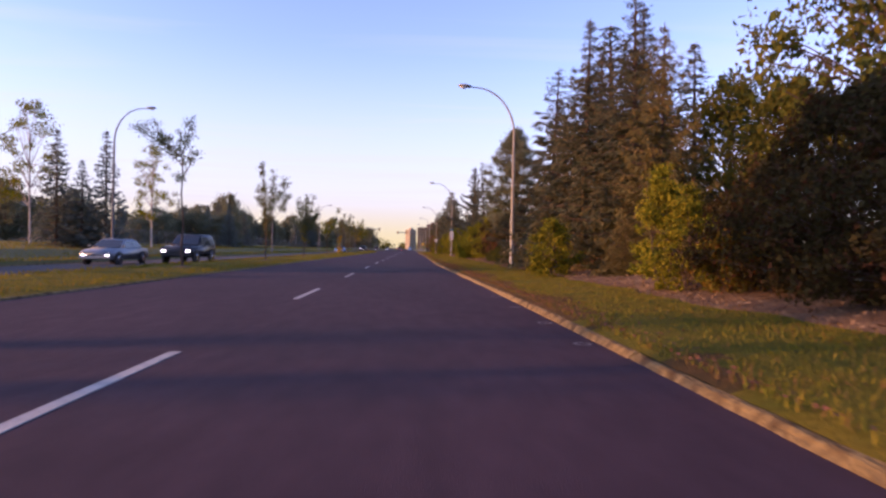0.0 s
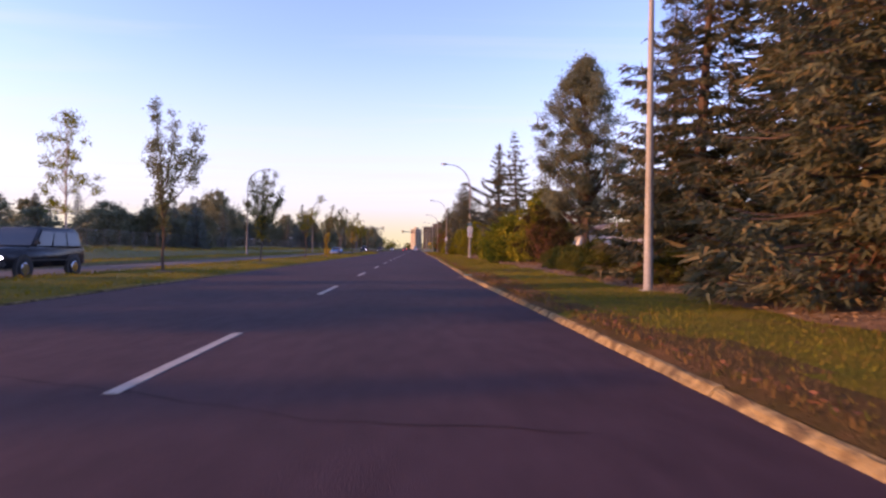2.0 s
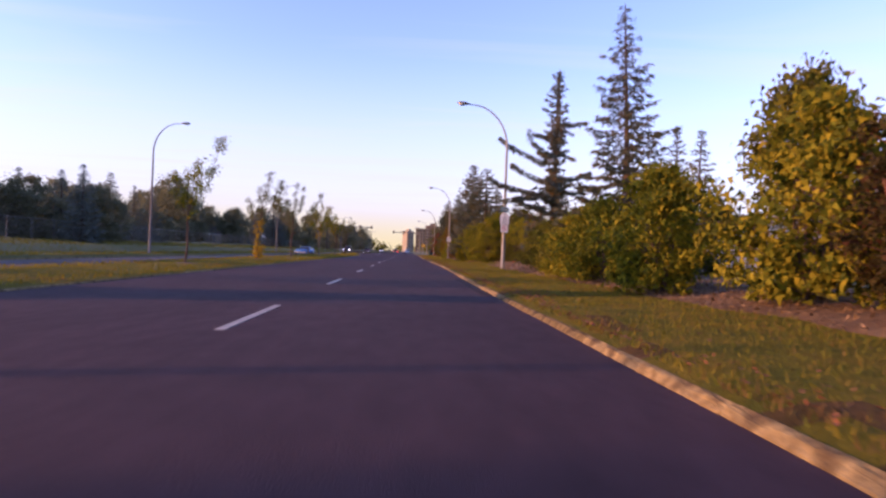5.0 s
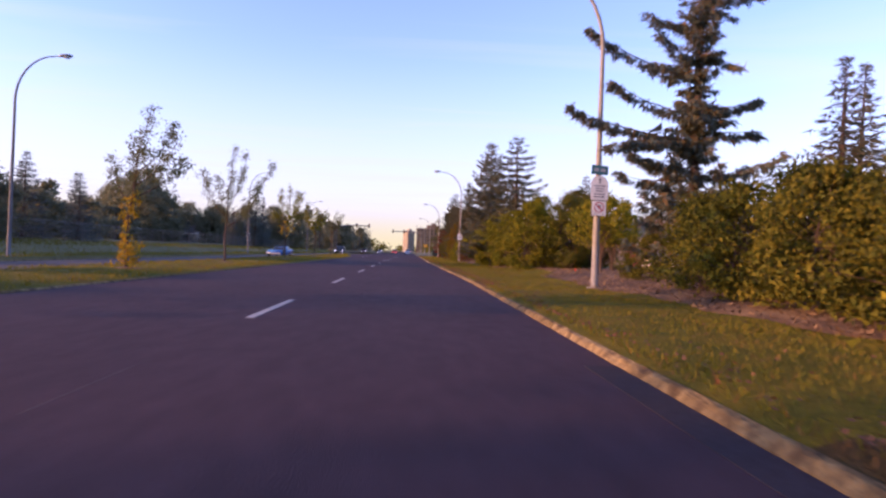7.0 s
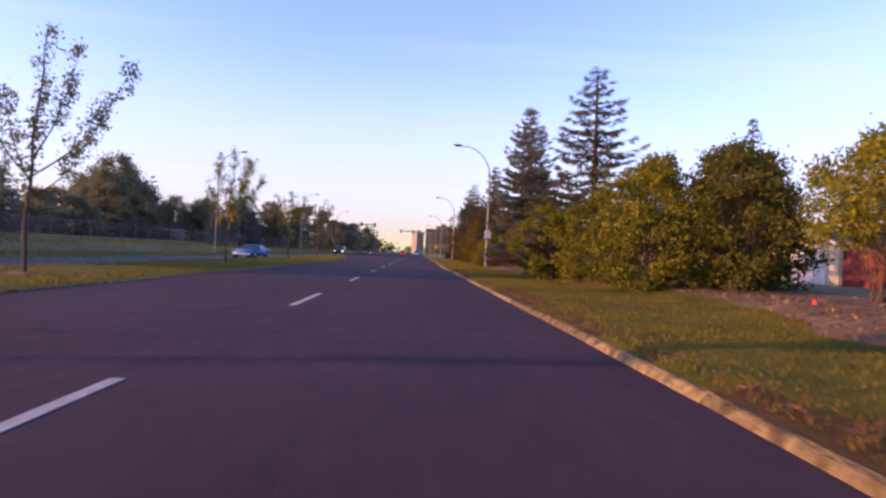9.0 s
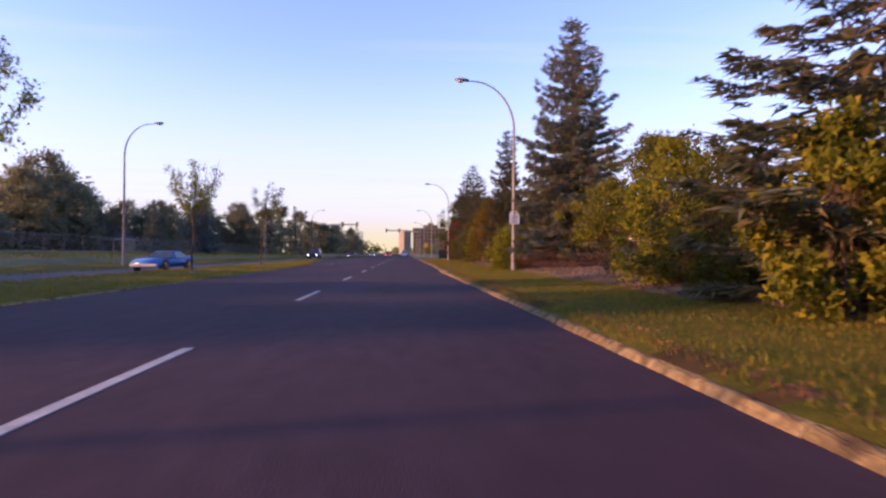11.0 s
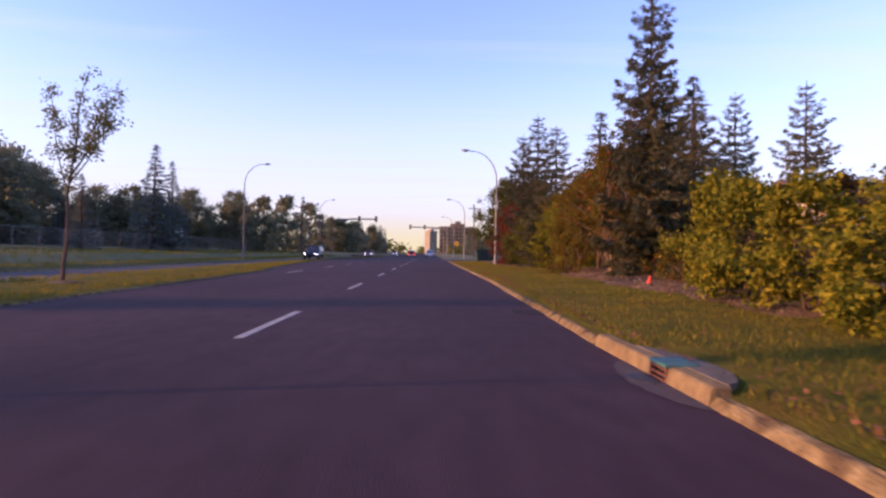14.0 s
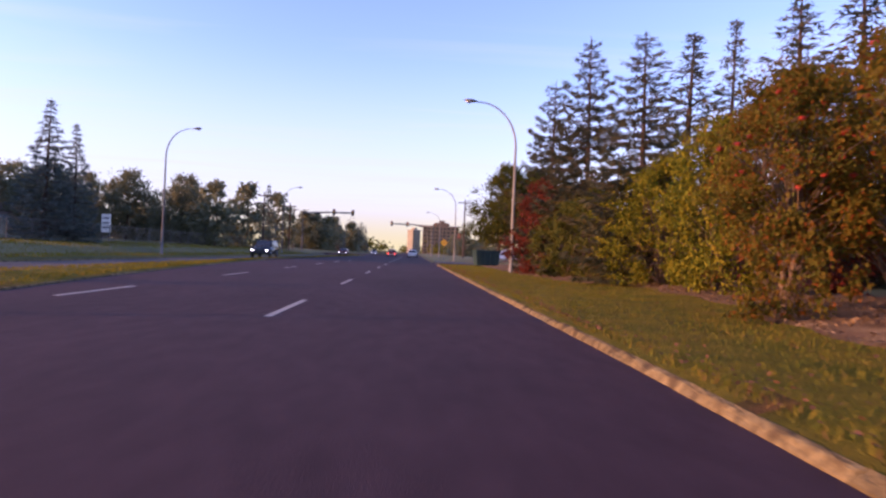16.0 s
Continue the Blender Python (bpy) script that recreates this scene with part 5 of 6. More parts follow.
for i in range(15):
    (sp if i % 3 == 0 else lf).append((rb.uniform(-31, -21), 244 + i * 11 + rb.uniform(-3, 3) + (45 if i > 0 else -4), rb.uniform(9, 13), 2.4, rb.uniform(0, 360)))
for i in range(22):
    y = 216 + i * 10.5 + rb.uniform(-3, 3)
    if not 252 < y < 290:
        (sp if i % 3 == 1 else lf).append((rb.uniform(-36, -24), y, rb.uniform(8.5, 12.5), rb.uniform(2.1, 2.8), rb.uniform(0, 360)))
for i in range(12):
    (sp if i % 2 else lf).append((rb.uniform(12, 30), 292 + i * 12, rb.uniform(6, 9.5), 2.0, rb.uniform(0, 360)))
f_spruce = spruce(44, 9, 2.0, NEEDLE_HAZED, per=8, spacing=0.52, tufts=3, shoots=4, tl=0.55, wide=0.36, core=4, power=0.95, label="small spruce in the far tree belt, its needles paled as by haze")
place(f_spruce, sp, 9, 2.0)
tall_row = spruce(45, 16, 4.0, NEEDLE_HAZED, per=8, spacing=0.8, tufts=3, shoots=4, tl=0.9, wide=0.40, core=5, power=0.55, label="tall dark spruce in a row beyond the crossing")
place(tall_row, [(-26 - 4.6 * k, 448 + 9 * (k % 3), 15.4 + 1.1 * math.sin(2.1 * k), 4.2, 67 * k) for k in range(8)], 16, 4.0)
f_leafy = leafy("garden_tree", 45, 9, 3.4, 0.2, 64, 26, 0.66, 1, LEAF_HAZE_GREY, BARK, "rounded garden tree in the far tree belt", "tree", "far garden trees", r0=0.15, clump_r=1.0)
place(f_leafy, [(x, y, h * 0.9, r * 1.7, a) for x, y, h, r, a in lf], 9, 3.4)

# woods that close the distance
g = np.random.default_rng(46)
C = []
for k in range(420):
    x = g.uniform(-330, 330)
    y = 470 + g.uniform(0, 60) + (0 if abs(x) > 14 else 330)
    if abs(x) > 60:
        y -= g.uniform(0, 150)
    h = g.uniform(4.5, 10.0)
    n = 46
    C.append(np.stack([x + g.normal(0, 2.4, n), y + g.normal(0, 2.0, n), np.abs(g.normal(h * 0.5, h * 0.24, n))], axis=1))
C = np.concatenate(C)
d = unit(g.normal(size=C.shape))
w = unit(np.cross(d, g.normal(size=C.shape)))
tagged(put("far_woods", quads("far_woods", leaf_tris(C, d * 1.7, w * 1.3), LEAF_OLIVE)), "dull green woods closing the far end", "woods", kind="stuff")


def chain_fence(x, y0, y1, h):
    t = thing("chain_link_fence", "grey chain-link fence along the far gardens", "fence", kind="structure")
    z = ground_z(x)
    post = mesh_of("post", *tube([(0, 0, -0.2), (0, 0, h)], [0.035, 0.035], 6), GALV)
    n = int((y1 - y0) / 3)
    for i in range(n + 1):
        put("post", post, t, m=pose(x, y0 + 3 * i, z))
    put("rail", mesh_of("rail", *tube([(x, y0, z + h - 0.03), (x, y0 + 3 * n, z + h - 0.03)], [0.022, 0.022], 6), GALV), t)
    q = []
    step = 0.16
    for i in range(int(3 * n / step)):
        y = y0 + i * step
        for s in (-1, 1):
            a, b = np.array([x, y, z + 0.05]), np.array([x, y + s * h * 0.6, z + h - 0.05])
            e = np.array([0, 0.006, 0])
            q.append([a - e, a + e, b + e, b - e])
    tagged(put("wire_mesh", quads("wire_mesh", np.array(q), GALV), t), kind="stuff")


chain_fence(-27.5, 58, 238, 1.7)


def gable_building(name, x0, x1, y0, y1, z, eave, apex, wall, label, door=None, windows=(), over=0.35, axis="y", category="garage", siding=0.0, west=None):
    """A small pitched-roof building. axis: the way the ridge runs. door: (x0, x1, height) on the -y wall. west: a spot (x, y) about which it is turned to front on -x."""
    t = thing(name, label, category)
    if west:
        t.matrix_basis = pose(west[0], west[1], 0, 0, 0, -90)
    if axis == "y":
        c = (x0 + x1) / 2
        solid("wall", extrude_profile([(x0, z - 0.4), (x1, z - 0.4), (x1, eave), (c, apex), (x0, eave)], y0, y1), wall, t)
        k = (apex - eave) / (c - x0)
        for a, b, e in ((x0 - over, c, eave - k * over), (x1 + over, c, eave - k * over)):
            solid("roof", extrude_profile([(a, e), (b, apex), (b, apex + 0.14), (a, e + 0.14)], y0 - over, y1 + over), SHINGLE, t)
            f = solid("fascia", extrude_profile([(a, e - 0.06), (b, apex - 0.06), (b, apex + 0.10), (a, e + 0.10)], y0 - over - 0.03, y0 - over - 0.003), SIDING_WHITE, t)
    else:
        c = (y0 + y1) / 2
        m = Matrix.Rotation(math.pi / 2, 4, "Z")
        k = (apex - eave) / (c - y0)
        solid("wall", extrude_profile([(y0, z - 0.4), (y1, z - 0.4), (y1, eave), (c, apex), (y0, eave)], -x1, -x0), wall, t, m=m)
        for a, e in ((y0 - over, eave - k * over), (y1 + over, eave - k * over)):
            solid("roof", extrude_profile([(a, e), (c, apex), (c, apex + 0.14), (a, e + 0.14)], -x1 - over, -x0 + over), SHINGLE, t, m=m)
        part("fascia", box(x0 - over, x1 + over, y0 - over - 0.03, y0 - over - 0.003, eave - k * over - 0.08, eave - k * over + 0.12), SIDING_WHITE, t)
    if siding:
        zz = z + 0.1
        while zz < eave - 0.1:
            part("clapboard", box(x0 - 0.012, x1 + 0.012, y0 - 0.014, y0 - 0.002, zz, zz + siding * 0.9), wall, t)
            zz += siding
    if door:
        d = part("garage_door", box(door[0], door[1], y0 - 0.05, y0 - 0.016, z, z + door[2]), DOOR_WHITE, t, "white panelled garage door")
        for i in range(4):
            h = door[2] / 4
            for j in range(4):
                w = (door[1] - door[0]) / 4
                part("panel", box(door[0] + w * j + 0.06, door[0] + w * (j + 1) - 0.06, y0 - 0.062, y0 - 0.052, z + h * i + 0.06, z + h * (i + 1) - 0.05, 0.004), DOOR_WHITE, d)
        for a, b in ((door[0] - 0.1, door[0]), (door[1], door[1] + 0.1)):
            part("door_trim", box(a, b, y0 - 0.06, y0 - 0.016, z, z + door[2] + 0.1), SIDING_WHITE, t)
    for xa, xb, za, zb in windows:
        wnd = part("window", box(xa - 0.06, xb + 0.06, y0 - 0.04, y0 - 0.003, za - 0.06, zb + 0.06), SIDING_WHITE, t)
        part("pane", box(xa, xb, y0 - 0.055, y0 - 0.042, za, zb), GLASS, wnd)
    return t


gable_building("garage", 17.4, 24.5, 65.2, 72.0, 0.4, 2.5, 3.55, SIDING_WHITE, "white gabled garage with a panelled door", (19.0, 23.4, 2.0), siding=0.2)
gable_building("house", -4.0, 4.0, 0.0, 11.0, 0.4, 2.95, 5.1, STUCCO_CREAM, "cream stucco bungalow with a low gable and a pale door", (-2.4, 1.8, 2.1), category="house", west=(28.7, 62.6))
gable_building("garage", -2.9, 3.0, 0.0, 6.0, 0.42, 2.35, 3.2, STUCCO_CREAM, "small cream garage facing a paved pad", (-1.5, 2.1, 1.9), siding=0.2, west=(21.0, 97.2))
gable_building("house", 27.0, 38.0, 81.0, 95.0, 0.45, 2.7, 4.4, STUCCO_BEIGE, "beige bungalow with a broad brown roof behind a fence", category="house", over=0.6)
gable_building("house", 18.2, 28.0, 104.0, 117.0, 0.35, 3.3, 4.6, STUCCO_BEIGE, "beige stucco bungalow beside a parked caravan", category="house", over=0.6)
gable_building("house", 21.0, 42.0, 134.0, 144.0, 0.4, 3.1, 5.0, STUCCO_CREAM, "cream bungalow with a brown shingled roof", windows=((24, 25.6, 1.3, 2.5), (29, 31, 1.3, 2.5)), axis="x", category="house", over=0.7)
gable_building("shelter", -47, -39, 68, 72, 0.95, 2.2, 2.8, STUCCO_BEIGE, "long low pale shed behind the far fence", axis="x", category="shed")
gable_building("house", -60, -48, 200, 209, 1.0, 3.4, 5.0, STUCCO_BEIGE, "pale bungalow among the far trees", windows=((-56, -54.6, 1.9, 3.0), (-52, -50.6, 1.9, 3.0)), axis="x", category="house")


def board_fence(x0, y0, x1, y1, h, material, label):
    t = thing("board_fence", label, "fence")
    L = math.hypot(x1 - x0, y1 - y0)
    a = math.atan2(y1 - y0, x1 - x0)
    t.matrix_basis = Matrix.Translation((x0, y0, ground_z(x0))) @ Matrix.Rotation(a, 4, "Z")
    bm = box(0, 0.142, -0.012, 0.012, -0.1, h, 0.003)
    first = part("board", bm, material, t)
    r = random.Random(int(x0 * 10))
    for i in range(1, int(L / 0.15)):
        put("board", first.data, t, m=pose(0.15 * i, r.uniform(-0.006, 0.006), r.uniform(-0.03, 0.02)))
    for z in (0.35, h - 0.35):
        part("rail", box(0, L, 0.014, 0.054, z, z + 0.09), material, t)
    for i in range(int(L / 2.4) + 1):
        part("post", box(2.4 * i, 2.4 * i + 0.09, 0.055, 0.145, -0.3, h), material, t)
    return t


board_fence(24.4, 65.0, 22.05, 57.9, 1.55, FENCE_CEDAR, "bare cedar board fence glowing in low sun")
board_fence(22.1, 57.8, 28.2, 57.8, 1.52, FENCE_RED, "dark red board fence behind low shrubs")
board_fence(28.25, 57.7, 28.25, 49.5, 1.5, FENCE_RED, "dark red board fence behind low shrubs")
board_fence(21.05, 103.8, 21.05, 100.4, 1.6, FENCE_RED, "dark red board fence beside a white garage")
board_fence(21.05, 94.0, 21.05, 84.4, 1.6, FENCE_RED, "dark red board fence beside a white garage")
board_fence(13.8, 129.5, 24, 129.5, 1.5, FENCE_RED, "dark red board fence behind the rowans")
board_fence(14.2, 140, 14.2, 158, 1.5, FENCE_RED, "dark red board fence behind the shrubs")


# ---- vehicles ----
def wheel(parent, x, y, r, w):
    bm = bmesh.new()
    bmesh.ops.create_cone(bm, cap_ends=True, segments=20, radius1=r, radius2=r, depth=w, matrix=Matrix.Rotation(math.pi / 2, 4, "X"))
    bmesh.ops.bevel(bm, geom=[e for e in bm.edges if len(e.link_faces) == 2 and e.calc_face_angle(0) > 1.0], offset=0.03, segments=2, affect="EDGES")
    t = part("wheel", bm, RUBBER, parent, "", pose(x, y, r), True)
    s = 1 if y > 0 else -1
    bm = bmesh.new()
    bmesh.ops.create_cone(bm, cap_ends=True, segments=16, radius1=r * 0.62, radius2=r * 0.5, depth=0.03, matrix=Matrix.Translation((0, s * (w / 2 + 0.005), 0)) @ Matrix.Rotation(-s * math.pi / 2, 4, "X"))
    part("rim", bm, CHROME, t, "bright wheel rim")


def car(name, x, y, z, heading, W, hull, cabin, paint, label, lights="off", category="car", r=0.32, panes=2):
    """hull: outline of the lower body, nose at +x; cabin: outline of the glasshouse from its rear foot to its front foot, both in x and z."""
    t = thing(name, label, category, "vehicles")
    t.matrix_basis = pose(x, y, z, 0, 0, heading)
    bm = bmesh.new()
    vs, fs = extrude_profile(hull, -W / 2, W / 2)
    low = min(p[1] for p in hull)
    vs = [(a, b * (1.0 if c > low + 0.1 else 0.94) * (1.0 if abs(a) < 1.5 else 0.95), c) for a, b, c in vs]
    bv = [bm.verts.new(v) for v in vs]
    for f in fs:
        bm.faces.new([bv[i] for i in f])
    bmesh.ops.recalc_face_normals(bm, faces=bm.faces[:])
    bmesh.ops.bevel(bm, geom=bm.edges[:], offset=0.06, segments=3, affect="EDGES", clamp_overlap=True)
    part("body", bm, paint, t, "", None, True)
    z0, z1 = cabin[0][1], max(p[1] for p in cabin)

    def side(px, pz, s, out=0.0):
        return (px, s * (W / 2 - 0.06 - 0.20 * (pz - z0) / (z1 - z0) + out), pz)

    bm = bmesh.new()
    ring = [[bm.verts.new(side(px, pz, s)) for px, pz in cabin] for s in (-1, 1)]
    n = len(cabin)
    bm.faces.new(ring[0])
    bm.faces.new(ring[1][::-1])
    for i in range(n):
        bm.faces.new((ring[0][i], ring[1][i], ring[1][(i + 1) % n], ring[0][(i + 1) % n]))
    bmesh.ops.recalc_face_normals(bm, faces=bm.faces[:])
    bmesh.ops.bevel(bm, geom=bm.edges[:], offset=0.035, segments=2, affect="EDGES", clamp_overlap=True)
    part("cabin", bm, paint, t, "", None, True)

    def between(a, b, k):
        return (a[0] + (b[0] - a[0]) * k, a[1] + (b[1] - a[1]) * k)

    rear, front = (cabin[0], cabin[1]), (cabin[-1], cabin[-2])
    for s in (-1, 1):
        for k in range(panes):
            u0, u1 = 0.05 + 0.9 * k / panes + 0.015, 0.05 + 0.9 * (k + 1) / panes - 0.015
            quad = []
            for h, u in ((0.10, u0), (0.10, u1), (0.84, u1), (0.84, u0)):
                quad.append(between(between(*rear, h), between(*front, h), u))
            solid("side_window", ([side(a, b, s, o) for o in (-0.01, 0.010) for a, b in quad], [(0, 1, 2, 3), (7, 6, 5, 4)] + [(i, (i + 1) % 4, 4 + (i + 1) % 4, 4 + i) for i in range(4)]), GLASS, t, "dark tinted side window")
        mx, mz = between(*front, 0.16)
        part("mirror", box(mx - 0.05, mx + 0.07, s * (W / 2 + 0.04) - 0.08, s * (W / 2 + 0.04) + 0.08, mz, mz + 0.12, 0.025), paint, t, "door mirror")
        part("sill", box(-1.2, 1.2, s * (W / 2) - 0.015, s * (W / 2) + 0.012, low + 0.22, low + 0.27, 0.006), SIGN_BLACK, t, "black rubbing strip")
    for nm, (a, b), d in (("windscreen", front, 1), ("rear_window", rear, -1)):
        p, q = between(a, b, 0.10), between(a, b, 0.90)
        vs = []
        for o in (-0.012, 0.012):
            for (px, pz), w in ((p, 0.92), (q, 0.90)):
                half = (W / 2 - 0.06 - 0.20 * (pz - z0) / (z1 - z0)) * w
                vs += [(px + d * o, -half, pz + o), (px + d * o, half, pz + o)]
        solid(nm, (vs, [(0, 1, 3, 2), (4, 6, 7, 5), (0, 4, 5, 1), (2, 3, 7, 6), (0, 2, 6, 4), (1, 5, 7, 3)]), GLASS, t, "dark glass")
    nose, tail = max(p[0] for p in hull), min(p[0] for p in hull)
    hz = hull[2][1]
    for s in (-1, 1):
        part("headlight", box(nose - 0.10, nose + 0.006, s * (W / 2 - 0.25) - 0.12, s * (W / 2 - 0.25) + 0.12, hz - 0.17, hz - 0.05, 0.02), HEAD_ON if lights == "on" else LENS, t, "headlight lens")
        part("tail_light", box(tail - 0.012, tail + 0.06, s * (W / 2 - 0.2) - 0.1, s * (W / 2 - 0.2) + 0.1, hz - 0.14, hz + 0.04, 0.015), TAIL_ON if lights == "braking" else TAIL_OFF, t, "red tail light")
    part("grille", box(nose - 0.06, nose + 0.004, -W * 0.22, W * 0.22, hz - 0.2, hz - 0.06), SIGN_BLACK, t, "dark grille")
    part("bumper", box(nose - 0.12, nose + 0.05, -W / 2 + 0.08, W / 2 - 0.08, low + 0.06, low + 0.22, 0.04), SIGN_BLACK if r > 0.35 else SIGN_BACK, t)
    part("bumper", box(tail - 0.05, tail + 0.12, -W / 2 + 0.08, W / 2 - 0.08, low + 0.08, low + 0.24, 0.04), SIGN_BLACK if r > 0.35 else SIGN_BACK, t)
    for wx in (nose - 0.85, tail + 0.85):
        for s in (-1, 1):
            bm = bmesh.new()
            bmesh.ops.create_cone(bm, cap_ends=True, segments=20, radius1=r + 0.07, radius2=r + 0.07, depth=0.1, matrix=Matrix.Rotation(math.pi / 2, 4, "X"))
            part("wheel_arch", bm, SIGN_BLACK, t, "black wheel arch", pose(wx, s * (W / 2 - 0.045), r + 0.03))
            wheel(t, wx, s * (W / 2 - 0.08), r, 0.2)
    return t


def sedan(x, y, z, heading, paint, label, lights="off"):
    return car("sedan", x, y, z, heading, 1.75, [(-2.28, 0.28), (2.24, 0.28), (2.30, 0.62), (2.22, 0.74), (1.15, 0.90), (-1.5, 0.93), (-2.2, 0.90), (-2.3, 0.6)], [(-1.62, 0.90), (-1.05, 1.36), (-0.6, 1.42), (0.30, 1.42), (1.18, 0.88)], paint, label, lights)


def suv(x, y, z, heading, paint, label, lights="off"):
    return car("suv", x, y, z, heading, 1.85, [(-2.2, 0.40), (2.20, 0.40), (2.26, 0.86), (2.12, 1.00), (1.0, 1.08), (-2.15, 1.10), (-2.24, 0.7)], [(-2.15, 1.06), (-2.0, 1.66), (-1.8, 1.74), (0.15, 1.74), (0.95, 1.05)], paint, label, lights, r=0.37, panes=3)


def coupe(x, y, z, heading, paint, label, lights="off"):
    return car("sports_car", x, y, z, heading, 1.75, [(-2.15, 0.26), (2.30, 0.22), (2.38, 0.46), (2.15, 0.60), (1.55, 0.76), (1.05, 0.72), (0.4, 0.70), (-0.8, 0.74), (-1.35, 0.88), (-1.95, 0.86), (-2.2, 0.72)], [(-1.5, 0.76), (-0.75, 1.14), (-0.55, 1.19), (-0.1, 1.19), (0.65, 0.70)], paint, label, lights, panes=1)


OPP = -0.16
sedan(-14.3, 29.3, OPP - 0.05, -90, CAR_SILVER, "grey-blue sedan with lit headlights, oncoming", "on")
suv(-11.2, 32.0, OPP, -90, CAR_BLACK, "black off-road vehicle with lit headlights", "on")
coupe(-12.3, 121.5, OPP - 0.02, -96, CAR_BLUE, "low blue sports coupe on the opposite carriageway")
suv(-12.5, 184.0, OPP, -90, CAR_BLACK, "black van with lit headlights near the turn", "on")
sedan(-11.8, 246, OPP, -90, CAR_MAROON, "oncoming car waiting with lit headlights", "on")
sedan(1.9, 238, 0, 90, CAR_WHITE, "white sedan driving ahead on the avenue")
sedan(-2.2, 247, 0, 90, CAR_MAROON, "dark red car braking before the lights", "braking")
suv(2.0, 251, 0, 90, CAR_SILVER, "silver car stopped before the lights", "braking")
sedan(-9.2, 300, OPP, -90, CAR_SILVER, "far oncoming car with lit headlights", "on")
sedan(11.5, 184.5, 0.18, 180, CAR_WHITE, "white car parked at the side entrance")


def caravan(x, y, z):
    """A small moulded travel trailer: x is its road-side end, y its near side."""
    t = thing("travel_trailer", "cream fibreglass travel trailer parked on a pad", "caravan")
    t.matrix_basis = pose(x, y, z)
    for name, pts, m in (("lower_shell", [(0.12, 0.42), (4.5, 0.42), (4.72, 0.85), (4.72, 1.15), (-0.02, 1.15), (0.0, 0.85)], CARAVAN),
                         ("upper_shell", [(-0.02, 1.152), (4.72, 1.152), (4.66, 1.9), (4.45, 2.25), (4.2, 2.34), (0.5, 2.34), (0.28, 2.25), (0.08, 1.9)], CARAVAN)):
        bm = bmesh.new()
        vs, fs = extrude_profile(pts, 0.0, 2.05)
        bv = [bm.verts.new(v) for v in vs]
        for f in fs:
            bm.faces.new([bv[i] for i in f])
        bmesh.ops.recalc_face_normals(bm, faces=bm.faces[:])
        bmesh.ops.bevel(bm, geom=bm.edges[:], offset=0.07, segments=3, affect="EDGES", clamp_overlap=True)
        part(name, bm, m, t, "", None, True)
    part("belt_band", box(-0.035, 4.74, -0.012, 2.062, 1.10, 1.17, 0.01), CARAVAN_BAND, t, "dark moulding band")
    part("stripe", box(0.25, 4.6, -0.008, 0.0, 1.28, 1.36), CARAVAN_BAND, t)
    for a, b in ((0.55, 1.25), (1.6, 2.6), (3.3, 4.1)):
        wnd = part("window", box(a, b, -0.03, 0.0, 1.45, 1.98, 0.01), CARAVAN_BAND, t)
        part("pane", box(a + 0.05, b - 0.05, -0.04, -0.03, 1.5, 1.93), GLASS, wnd)
    part("roof_vent", box(1.2, 1.75, 0.75, 1.3, 2.33, 2.47, 0.05), CARAVAN, t)
    part("front_box", box(-0.34, 0.0, 0.7, 1.35, 0.45, 0.8, 0.06), SIGN_BACK, t, "grey gas bottle cover")
    part("tow_bar", box(-1.0, 0.1, 0.98, 1.06, 0.42, 0.5), SIGN_BLACK, t)
    part("wheel_arch", box(2.0, 2.9, -0.02, 0.0, 0.42, 0.82, 0.01), CARAVAN_BAND, t)
    wheel(t, 2.45, 0.02, 0.33, 0.2)
    wheel(t, 2.45, 2.03, 0.33, 0.2)
    part("jack_leg", box(-0.55, -0.48, 0.99, 1.05, 0.0, 0.45), SIGN_BACK, t)
    return t


caravan(18.0, 121.0, 0.36)


def traffic_cone(x, y, z, h, turn):
    t = thing("traffic_cone", "small orange plastic cone on the grass", "traffic cone")
    t.matrix_basis = pose(x, y, z, 0, 0, turn)
    put("cone", mesh_of("cone", *tube([(0, 0, 0.02), (0, 0, h * 0.5), (0, 0, h)], [h * 0.30, h * 0.17, h * 0.06], 14), CONE_ORANGE, True), t)
    part("foot", box(-h * 0.36, h * 0.36, -h * 0.36, h * 0.36, 0.0, 0.025, 0.006), CONE_ORANGE, t)


traffic_cone(8.0, 123.6, ground_z(8.0) + 0.05, 0.22, 10)
traffic_cone(17.0, 120.4, 0.36, 0.4, 30)
traffic_cone(9.6, 78.8, ground_z(9.6) + 0.06, 0.13, 50)


def dumpster(x, y, z):
    t = thing("waste_container", "dark green metal waste container with a lid", "dumpster")
    t.matrix_basis = pose(x, y, z, 0, 0, 8)
    solid("bin", extrude_profile([(-0.8, 0.12), (0.8, 0.12), (0.92, 1.15), (-0.92, 1.15)], -0.55, 0.55), BIN_GREEN, t)
    part("lid", box(-0.95, 0.95, -0.6, 0.6, 1.15, 1.22, 0.02), BIN_GREEN, t)
    for k in (-0.6, -0.2, 0.2, 0.6):
        part("rib", box(k - 0.03, k + 0.03, -0.6, -0.55, 0.15, 1.12), BIN_GREEN, t)
    for a in (-0.6, 0.6):
        for b in (-0.4, 0.4):
            put("caster", mesh_of("caster", *tube([(a - 0.04, b, 0.07), (a + 0.04, b, 0.07)], [0.07, 0.07], 10), RUBBER), t)


dumpster(7.5, 168.5, ground_z(7))


